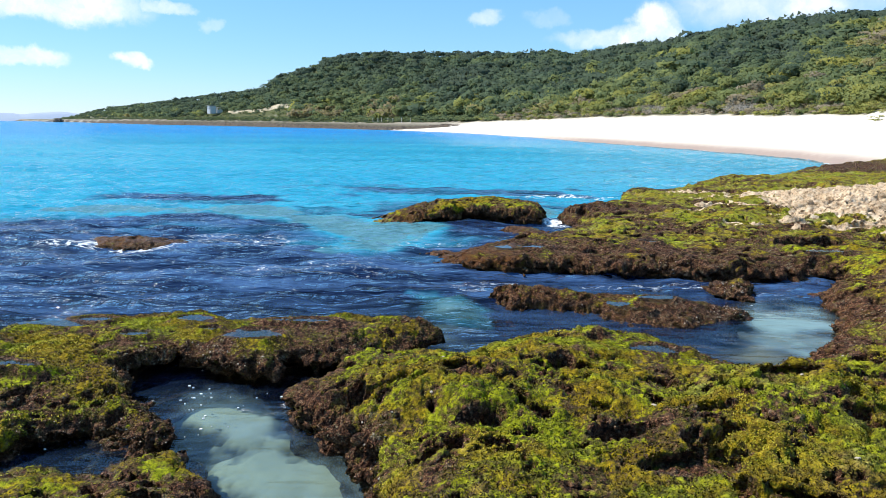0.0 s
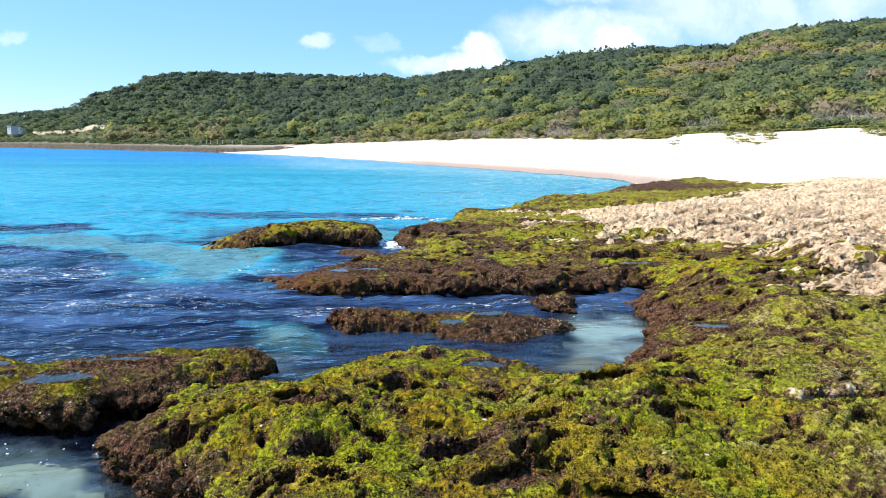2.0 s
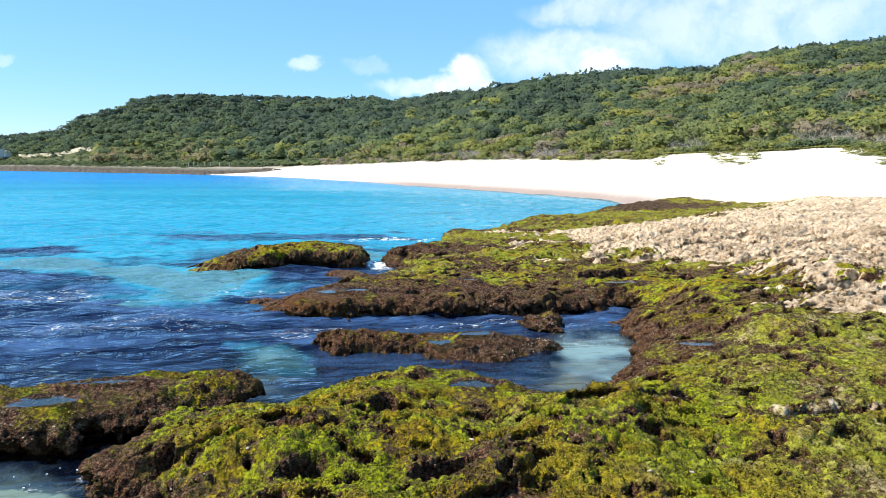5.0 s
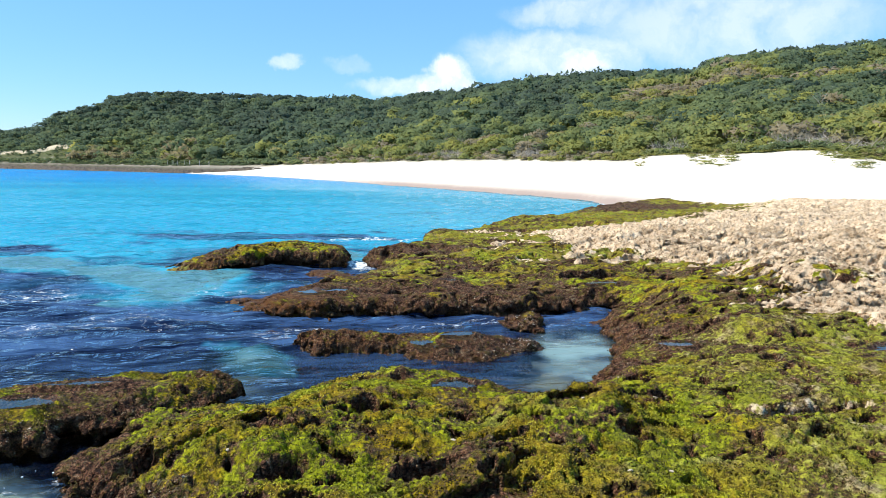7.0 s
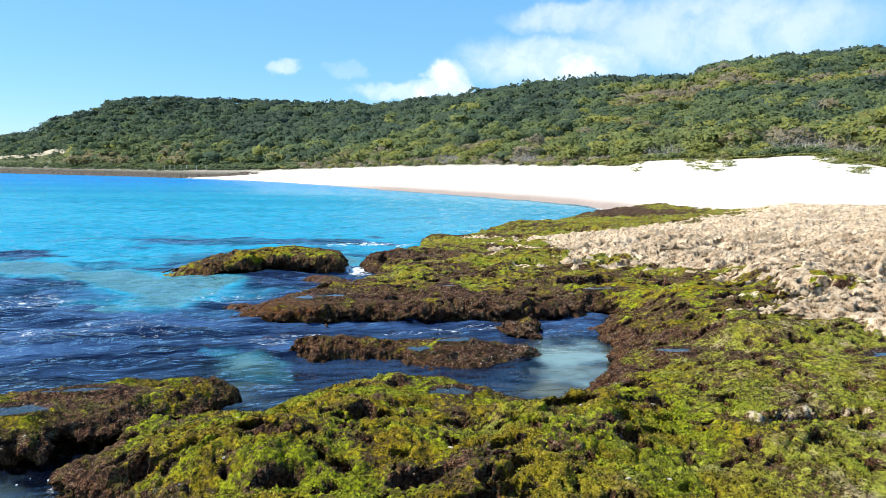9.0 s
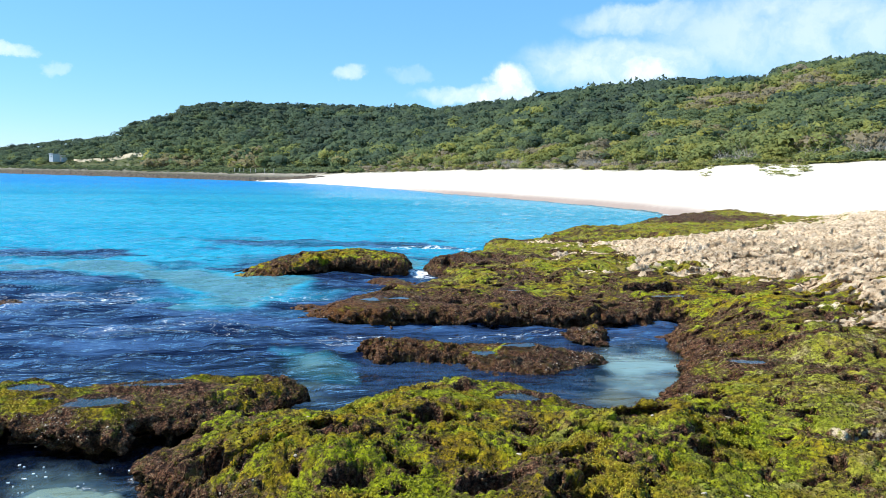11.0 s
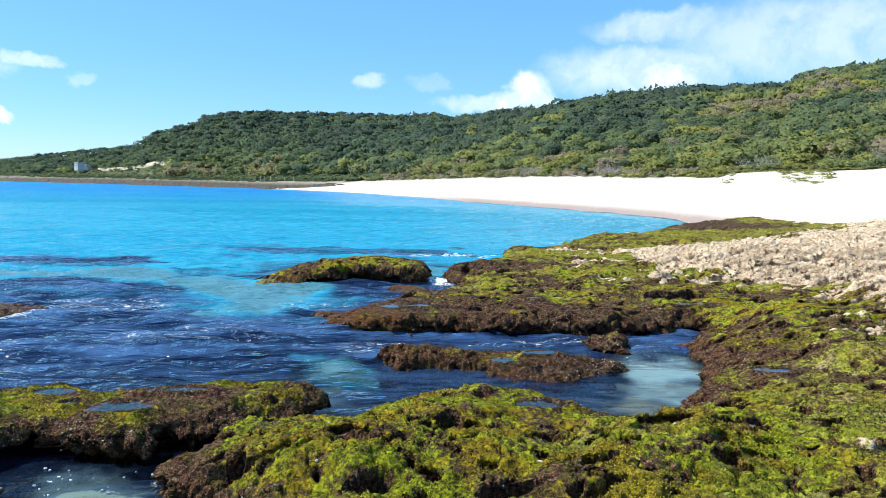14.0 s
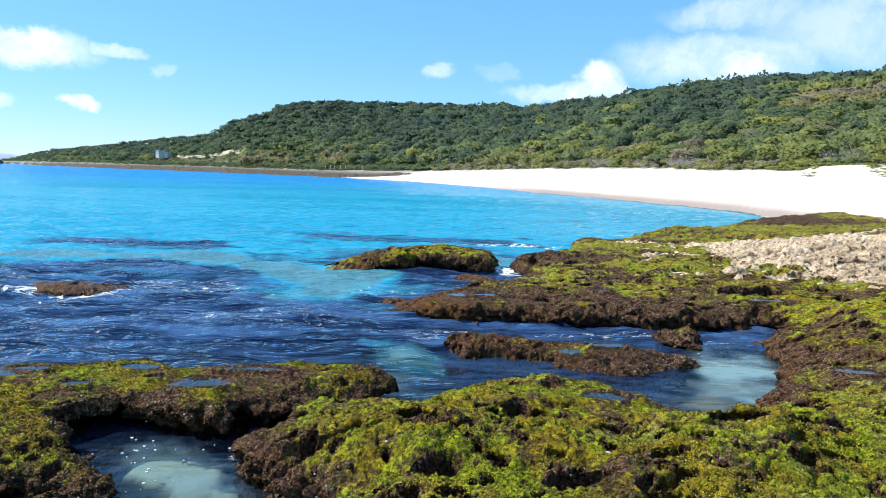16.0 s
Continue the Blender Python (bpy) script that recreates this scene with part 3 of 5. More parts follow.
def build_sea():
    def waves(X, Y, R):
        a = smooth(3, 14, R) * (1 - 0.7 * smooth(30, 120, R))
        z = 0.07 * fbm(X * 0.4, Y * 0.8, 3, 41) + 0.065 * fbm(X * 1.1, Y * 2.4, 3, 47)
        return z * a + 0.006 * fbm(X * 3, Y * 4, 2, 51)
    az = np.radians(np.concatenate([np.arange(-140, -40, 2.0), np.arange(-40, 38, 0.26), np.arange(38, 100, 2.0)]))
    r = np.concatenate([1.5 * 1.009 ** np.arange(470), 1.5 * 1.009 ** 470 * 1.03 ** np.arange(134)])
    R, A = np.meshgrid(r, az, indexing="ij")
    X, Y = R * np.sin(A), R * np.cos(A)
    # sheltered water among the near rocks
    calm = np.maximum(smooth(14.2, 12.6, R) * smooth(0.4, 2.0, X), smooth(9.2, 8.0, R))
    Z = waves(X, Y, R) * (1 - 0.75 * calm)
    _, _, S, _ = lie(X, Y)
    wob = fbm(X * 0.35, Y * 0.5, 4, 61)
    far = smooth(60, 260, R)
    sd, _, _ = polygon_distance(X, Y, DEEP)
    dark = 0.9 * smooth(1.6, -2.0, sd + 1.8 * wob)
    for patch, k in SHOALS:
        sd, _, _ = polygon_distance(X, Y, patch)
        dark = np.maximum(dark, k * smooth(1.3, -1.0, sd + 1.1 * wob + 0.7 * fbm(X * 0.5, Y * 1.6, 3, 73)))
    for cx, cy, ax, ay, k in REEFS:
        q = np.hypot((X - cx) / ax, (Y - cy) / ay) + 0.35 * wob
        dark = np.maximum(dark, k * smooth(1.3, 0.5, q))
    # light sandy lane between the reef patches
    dark = np.maximum(dark, 0.68 * smooth(33, 24, R + 2 * wob))
    lane = np.zeros_like(X)
    for cx, cy, ax, ay in LANES:
        q = np.hypot((X - cx) / ax, (Y - cy) / ay) + 0.25 * wob + 0.4 * fbm(X * 1.7, Y * 1.2, 4, 65)
        lane = np.maximum(lane, (0.6 if cy < 13 else 1.0) * smooth(1.6, 0.1, q))
    sd, _, _ = polygon_distance(X, Y, SAND_LANE)
    lane = np.maximum(lane, 0.9 * smooth(0.6, -0.9, sd + 0.8 * wob))
    dark = dark * (1 - 0.9 * lane)
    clear = 0.57 * smooth(14.0, 10.5, R + 1.2 * wob)
    clear = np.maximum(clear, 0.85 * smooth(9.5, 8.0, R))
    for cx, cy, ax, ay, k in POOLS:
        q = np.hypot((X - cx) / ax, (Y - cy) / ay) + 0.15 * wob
        clear = np.maximum(clear, 0.92 * smooth(1.9, 0.9, q))
    clear = clear * (1 - 0.6 * lane)
    milk = np.zeros_like(X)
    for cx, cy, ax, ay, k in MILKY:
        milk = np.maximum(milk, k * smooth(1.5, 0.3, np.hypot((X - cx) / ax, (Y - cy) / ay) + 0.5 * fbm(X * 1.6, Y * 1.6, 4, 63)))
    milk = np.maximum(milk, 0.37 * pool_sand(X, Y) * (R < 9))
    milk = np.maximum(milk, 0.38 * smooth(26, 0, S - R + 5 * wob) * smooth(26, 34, R) * smooth(2, 8, np.degrees(A)))
    milk = np.maximum(milk, 0.17 * smooth(4, 16, np.degrees(A)) * smooth(27, 42, R))
    clear = clear * (1 - 0.75 * milk)
    shallow = smooth(5, 0.5, S - R) * (R < S)
    clear = np.maximum(clear, 0.75 * shallow)
    foam = np.zeros_like(X)
    for cx, cy, ax, ay, k in FOAMS:
        q = np.hypot((X - cx) / ax, (Y - cy) / ay) + 0.3 * wob
        foam = np.maximum(foam, k * smooth(1.2, 0.5, q))
    edge = (S - R) / np.maximum(R, 1)
    foam = np.maximum(foam, 0.9 * smooth(0.02, 0.008, np.abs(edge - 0.008)) * smooth(0.0, 0.4, vnoise(np.degrees(A) * 0.8, R * 0, seed=71)))
    on_land = (R > S * 1.03 + 1)
    keep = ~(on_land[:-1, :-1] & on_land[1:, 1:] & on_land[:-1, 1:] & on_land[1:, :-1])
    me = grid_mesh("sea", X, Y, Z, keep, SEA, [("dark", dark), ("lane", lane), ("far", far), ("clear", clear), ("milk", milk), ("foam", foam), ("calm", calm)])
    return tagged(new("sea", me), "clear turquoise sea with dark reef patches and light foam", "sea", kind="structure")


DEEP = [(-60, 3), (-60, 30), (-14, 22.3), (-8.4, 20.4), (-6, 19.5), (-3.5, 17.7), (-1.8, 15.8), (-0.2, 16.2), (2, 17.5), (9, 18.5), (9, 3)]
REEFS = [(-8, 27, 6, 1.4, 0.5), (2.5, 31.5, 6, 2.0, 0.6), (-4, 33.5, 6, 1.5, 0.45), (0.5, 26.2, 4.5, 1.2, 0.5), (12, 47.5, 8, 2, 0.42), (-1, 44, 7, 1.5, 0.28), (4.0, 20.0, 1.4, 1.8, 0.7), (1.5, 20.3, 2.5, 0.8, 0.5)]
LANES = [(0.15, 11.1, 0.6, 1.0), (-0.35, 11.9, 0.5, 0.6), (-11, 24, 4.5, 1.0), (3.5, 24.6, 0.5, 1.6)]
# cloudy water over stirred sand
MILKY = [(5.05, 9.4, 0.5, 0.7, 0.7), (5.6, 10.3, 0.75, 0.9, 0.85), (6.1, 11.1, 0.4, 0.5, 0.7), (0.05, 11.2, 0.4, 0.7, 0.35)]
SAND_LANE = [(-8.1, 26.6), (-6.2, 25.5), (-4.4, 22.4), (-3.4, 21.7), (-2.1, 20.6), (-0.2, 20.8), (-0.1, 19.8), (-0.5, 17.7), (-1.3, 16.2), (-2.2, 16.2), (-2.8, 17.4), (-4.0, 20.4), (-5.6, 22.4), (-9.2, 23.6)]
SHOALS = [([(-14, 30), (-8.9, 29.4), (-6.9, 28.9), (-4.5, 26.5), (-2.7, 25.4), (-2.2, 23.8), (-3.2, 22.9), (-5.7, 25.4), (-8.1, 26.8), (-14, 28)], 0.72),
          ([(-4.9, 32.8), (-0.9, 34.0), (7.0, 33.4), (6.5, 30.8), (-0.8, 30.7), (-4.4, 30.7)], 0.66),
          ([(0.3, 19.2), (0.5, 20.8), (1.6, 21.8), (3.2, 21.8), (4.2, 23), (4.2, 18.0), (2.5, 17.3), (1, 17.6)], 0.85)]
FOAMS = [(4.8, 29.6, 4.0, 0.9, 0.6), (3.5, 21.8, 0.45, 1.4, 0.7), (-5.5, 18.2, 3.0, 1.3, 0.40), (-2.6, 14.0, 2.4, 1.0, 0.37), (0.4, 12.8, 1.6, 0.8, 0.40), (-0.6, 17.8, 1.8, 1.2, 0.36), (21.6, 44.8, 1.6, 1.4, 1.0), (-1.9, 6.95, 0.6, 0.25, 0.34), (-2.2, 16.1, 1.2, 0.4, 0.36), (-5, 11.5, 3, 1.2, 0.24),
         (4, 12.9, 2.5, 0.35, 0.4), (5.3, 11.2, 0.8, 0.8, 0.3), (-9, 10.5, 3, 1.5, 0.27), (13, 36.5, 3, 1.0, 0.5), (-8.5, 17.2, 2.4, 0.9, 0.65)]
build_ground()
build_sea()

# ---- rocks ----
NEAR_BANK = [(-1.62, 6.85), (-1.55, 7.05), (-1.38, 7.2), (-1.18, 7.5), (-1.1, 7.82), (-0.66, 7.93), (-0.06, 8.0), (0.3, 7.95), (0.57, 8.03), (0.98, 8.12), (1.28, 8.3), (1.72, 8.37),
             (1.97, 8.2), (2.28, 8.25), (2.67, 8.32), (3.1, 8.22), (3.4, 8.0), (3.52, 7.6), (4.2, 7.6), (4.49, 8.0), (4.83, 8.34), (5.17, 8.65), (5.5, 9.15), (5.95, 9.55),
             (6.15, 10.05), (6.6, 10.5), (6.7, 11.0), (6.6, 11.6), (6.8, 12.1), (7.25, 12.6), (7.9, 13.05)]
MID_SHELF = [(7.95, 13.4), (7.3, 13.62), (6.5, 13.55), (5.72, 13.45), (5.08, 13.6), (4.39, 14.0), (3.74, 13.95), (2.84, 14.2), (2.11, 14.2), (1.61, 14.0), (0.93, 14.15), (0.47, 14.5), (0.05, 15.4), (-0.7, 16.6),
             (0.0, 16.75), (0.54, 16.7), (1.21, 16.9), (1.9, 17.1), (2.76, 17.4), (3.3, 18.1), (3.85, 18.5), (4.0, 19.6), (3.9, 20.75), (3.86, 22.0), (4.26, 22.7), (5.42, 23.6), (6.24, 24.5)]
FAR_EDGE = [(6.8, 26.5), (7.56, 28.7), (9.6, 29.6), (11.2, 31.6), (13.3, 35.4), (16, 38), (19.1, 40.1), (24.6, 47), (30.2, 53), (37.5, 58), (50, 62), (75, 66), (75, -15), (-1.5, -15),
            (-1.2, 0), (-0.6, 2.5), (-0.35, 3.8), (-0.45, 4.6), (-0.55, 5.1), (-0.8, 5.55), (-1.1, 6.1), (-1.45, 6.6)]
LEFT_SHELF = [(-8.5, 7.2), (-7, 7.9), (-5.74, 8.6), (-5.6, 8.97), (-5.17, 9.04), (-4.77, 9.32), (-4.32, 9.56), (-3.95, 9.64), (-3.43, 9.54), (-2.98, 9.2), (-2.54, 9.25), (-2.24, 9.25), (-1.93, 9.33),
              (-1.32, 9.45), (-0.68, 9.35), (-0.28, 9.2), (0.0, 8.95), (-0.25, 8.6), (-0.59, 8.3), (-1.27, 8.08), (-1.52, 7.95), (-1.93, 7.96), (-2.02, 7.78), (-2.39, 7.66), (-2.8, 7.71),
              (-2.95, 7.85), (-3.02, 7.78), (-3.42, 7.77), (-3.65, 7.41), (-3.44, 7.2), (-3.22, 6.83), (-2.82, 6.35), (-2.55, 6.0), (-2.8, 5.88), (-3.15, 6.25), (-3.42, 6.25), (-3.71, 5.9), (-4, 5.6), (-8.5, 4.5)]
LOW_ROCK = [(-6.5, 4.9), (-4.1, 5.42), (-3.54, 5.46), (-3.08, 5.46), (-2.8, 5.6), (-2.75, 5.75), (-2.5, 5.75), (-2.26, 5.66), (-2.08, 5.45), (-1.85, 5.05), (-1.65, 4.65), (-1.5, 3.5), (-1.7, 1), (-5, 1), (-7, 3)]
ISLET = [(-2.87, 22.4), (-1.97, 21.25), (-0.98, 21.05), (0, 21.5), (1.4, 21.95), (2.43, 21.65), (3.0, 21.5), (3.2, 22.2), (3.15, 23.1), (2.85, 23.9), (1.94, 24.2), (0.77, 24.4), (-0.4, 24.1), (-1.14, 23.5), (-1.96, 22.75)]
ISLAND = [(0.85, 11.6), (1.17, 11.32), (1.77, 11.12), (2.46, 10.82), (3.01, 10.42), (3.52, 10.3), (4.15, 10.47), (4.66, 10.62), (4.7, 10.85), (4.43, 11.05), (3.73, 11.1), (2.9, 11.32), (2.28, 11.45), (1.92, 11.48),
          (1.36, 11.58), (0.98, 11.63)]
SMALL_ROCK = [(5.0, 12.4), (5.1, 12.57), (5.37, 12.48), (5.6, 12.35), (5.62, 12.15), (5.2, 11.88), (4.98, 11.98)]
AWASH = [(1.65, 20.2), (2.01, 20.6), (2.8, 19.95), (2.82, 19.5), (2.18, 19.3)]
REEF_TOP = [(-9.3, 17.65), (-9.1, 18.3), (-7.82, 17.96), (-6.6, 17.87), (-6.28, 17.2), (-7.3, 16.8), (-8.5, 16.9)]
PALE_ZONE = [(9.06, 23.2), (9.3, 18.3), (9.9, 15.5), (10.2, 13.5), (10.1, 12.2), (9.8, 10.2), (9.5, 8.9), (9.8, 8.0), (14, 3), (30, -4), (70, -4), (70, 60), (46, 50), (36, 43), (29, 37.5), (24, 33), (18, 29), (13.8, 28.5), (10.5, 26.5)]
# heights of the tops: x, y, z
NEAR_TOPS = [(-1.4, 6.7, 0.42), (-0.9, 5.9, 0.5), (-0.35, 5.2, 0.55), (-0.3, 5.9, 0.72), (0.4, 5.7, 0.8), (1.4, 5.45, 0.8), (1.4, 7.2, 0.72), (0, 7.8, 0.5), (-0.8, 7.6, 0.5), (1.5, 8.2, 0.6), (2.3, 7.1, 0.6),
             (3.2, 7.8, 0.38), (2.1, 4.8, 0.95), (3.1, 5.5, 0.9), (3.9, 5.2, 0.75), (4.3, 4.9, 0.95), (1, 3.8, 0.85), (0, 0, 1.3), (4, 1, 1.35), (7, 3.5, 1.15), (4.3, 7.6, 0.4), (5.4, 8.6, 0.38),
             (6.2, 8.75, 0.48), (8.2, 7.1, 0.72), (6.3, 6.6, 0.75), (8, 8.9, 0.88)]
FAR_TOPS = [(6, 10.5, 0.35), (9, 12, 0.82), (10, 9, 0.95), (11.6, 11.9, 1.3), (14, 12.2, 1.38), (20, 15, 1.5), (16, 22, 1.05), (25, 28, 1.05), (40, 38, 1.35), (8.5, 14.5, 0.58), (8, 18, 0.55), (9, 24, 0.48),
            (12, 30, 0.42), (20, 38, 0.4), (30, 46, 0.45), (5, 14.6, 0.42), (2, 15, 0.38), (-0.5, 16.4, 0.06), (5, 22, 0.47), (4, 20.9, 0.35), (7.2, 12.6, 0.38), (40, 8, 1.9), (60, 30, 1.7), (20, 2, 1.5)]
# puddles: x, y, radius along x, radius along y
PUDDLES = [(-5.0, 8.55, 0.42, 0.16), (-4.55, 8.74, 0.25, 0.12), (-4.75, 7.15, 0.4, 0.13), (-3.79, 8.16, 0.2, 0.12), (-3.32, 8.85, 0.22, 0.16), (-2.35, 8.2, 0.3, 0.17),
           (-2.97, 8.4, 0.12, 0.1), (-1.84, 8.8, 0.36, 0.1), (2.8, 10.8, 0.19, 0.13), (3.45, 10.85, 0.27, 0.11), (3.17, 10.62, 0.17, 0.08), (1.47, 14.9, 0.3, 0.22),
           (1.97, 15.0, 0.35, 0.22), (2.33, 7.33, 0.27, 0.17), (6.3, 8.86, 0.27, 0.15), (7.75, 13.85, 0.36, 0.12), (4.7, 15.6, 0.26, 0.25), (8.6, 7.1, 0.5, 0.2)]
# hollows: x, y, radii, depth
HOLLOWS = [(7.65, 15.0, 0.42, 0.3, 0.4), (8.3, 14.9, 0.22, 0.22, 0.35), (9.8, 15.15, 0.16, 0.2, 0.35), (10.6, 17.6, 0.2, 0.25, 0.35), (0.0, 7.3, 0.16, 0.1, 0.2), (-0.65, 6.1, 0.45, 0.1, 0.2), (1.2, 6.5, 0.12, 0.22, 0.22), (0.3, 5.15, 0.2, 0.13, 0.25), (1.4, 4.75, 0.3, 0.1, 0.25),
           (1.75, 7.7, 0.12, 0.16, 0.2), (2.75, 5.6, 0.15, 0.1, 0.2), (4.9, 5.0, 0.55, 0.1, 0.3), (4.0, 6.1, 0.4, 0.12, 0.25), (6.0, 7.6, 0.3, 0.1, 0.2), (8.0, 5.9, 0.3, 0.1, 0.25), (6.5, 9.9, 0.4, 0.12, 0.15),
           (10.4, 10.6, 0.7, 0.12, 0.3), (11.4, 11.2, 0.15, 0.5, 0.35), (12.8, 11.6, 0.8, 0.12, 0.35), (9.0, 11.1, 0.4, 0.12, 0.2)]


def tops(x, y, table):
    num, den = 0, 0
    for cx, cy, cz in table:
        w = 1 / ((x - cx) ** 2 + (y - cy) ** 2 + 0.04) ** 1.6
        num, den = num + w * cz, den + w
    return num / den


def rock_surface(X, Y, H, rough, pale):
    """Lumps, pits and grain on a rock's top."""
    wx, wy = X + 0.12 * vnoise(X * 2.2, Y * 2.2, seed=76), Y + 0.12 * vnoise(X * 2.2, Y * 2.2, seed=77)
    H = H + rough * (0.075 * fbm(wx * 0.9, wy * 0.9, 2, 81) + 0.04 * fbm(wx * 2.4, wy * 2.4, 3, 85, gain=0.5) + 0.014 * fbm(wx * 8, wy * 8, 4, 91, gain=0.62))
    # pits of uneven size, in patches
    pits, cave = np.zeros_like(X), np.zeros_like(X)
    for k, dep, share, seed in ((1.5, 0.15, 0.10, 101), (2.7, 0.16, 0.30, 103), (4.6, 0.12, 0.42, 105), (8.5, 0.05, 0.34, 107)):
        d, who = worley(wx * k + 0.35 * vnoise(X * k * 1.4, Y * k * 1.4, seed=seed + 50), wy * k * 1.25 + 0.35 * vnoise(X * k * 1.4, Y * k * 1.4, seed=seed + 51), seed)
        size = 0.12 + 0.30 * (who / share)
        hole = smooth(size * 1.1, size * 0.6, d + 0.10 * vnoise(X * k * 4, Y * k * 4, seed=seed + 52)) * (who < share)
        H = H - rough * dep * hole
        pits = np.maximum(pits, hole * (k < 6))
        cave = np.maximum(cave, hole * 0.32 / k * (k < 6))
    ridged = 1 - np.abs(fbm(X * 1.1, Y * 1.7, 5, 111, gain=0.66))
    hole, who = worley(X * 2.9, Y * 4.6, 115)
    hole2, who2 = worley(X * 1.0, Y * 2.1, 117)
    deep = smooth(0.42, 0.2, hole + 0.12 * vnoise(X * 9, Y * 12, seed=119)) * (who > 0.35)
    gap = smooth(0.3, 0.12, hole2 + 0.12 * vnoise(X * 5, Y * 8, seed=118)) * (who2 > 0.45)
    cave = cave * rough * (1 - pale) + pale * np.maximum(0.06 * deep, 0.14 * gap)
    return pits, cave, H + pale * (0.03 * fbm(X * 7, Y * 9, 3, 113, gain=0.7) + 0.06 * (ridged - 0.6) - 0.08 * deep - 0.12 * gap)


def cushions(X, Y, Z, R, A, pale, side):
    """Push the surface out and in along its own normal, in rounded cushions with sharp creases."""
    P = np.stack([X, Y, Z], -1)
    n = -np.cross(np.gradient(P, axis=0), np.gradient(P, axis=1))
    n /= np.maximum(np.linalg.norm(n, axis=-1, keepdims=True), 1e-9)
    az = np.degrees(A)
    near = (R > 2.6) & (R < 46) & (az > -46) & (az < 54)
    x, y, z, r, p = X[near], Y[near], Z[near], R[near], pale[near]
    k = (0.62 + 0.38 * side[near]) * (0.75 + 0.6 * smooth(-0.3, 0.5, vnoise(x * 1.1, y * 1.1, seed=313))) * (1 - 0.75 * p)
    d = 0.070 * k * (np.abs(vnoise(x * 4.3, y * 4.3, z * 4.3, 301)) - 0.3)
    d = d + 0.046 * k * (np.abs(vnoise(x * 9.7, y * 9.7, z * 9.7, 303)) - 0.3) * smooth(30, 18, r)
    d = d + 0.021 * (np.abs(vnoise(x * 21, y * 21, z * 21, 305)) - 0.3) * smooth(16, 9, r)
    d = d + 0.009 * vnoise(x * 43, y * 43, z * 43, 307) * smooth(9, 6, r)
    far = smooth(14, 30, r)
    d = d - p * (0.08 * smooth(0.2, 0.42, vnoise(x * 3.3, y * 3.9, z * 3, 309)) + 0.075 * smooth(0.2, 0.42, vnoise(x * 7.5, y * 8.5, z * 7, 311)) * (1 - 0.5 * far) - 0.05 * vnoise(x * 1.5, y * 1.9, z, 315))
    P[near] += n[near] * (d * smooth(2.6, 3.4, r))[:, None]
    return P[..., 0], P[..., 1], P[..., 2]


LEVELS = {}
SPRIGS = []          # places where algae grow: x, y, z, tone, distance, rust
BARNACLES = []       # places of barnacles: x, y, z and the way out


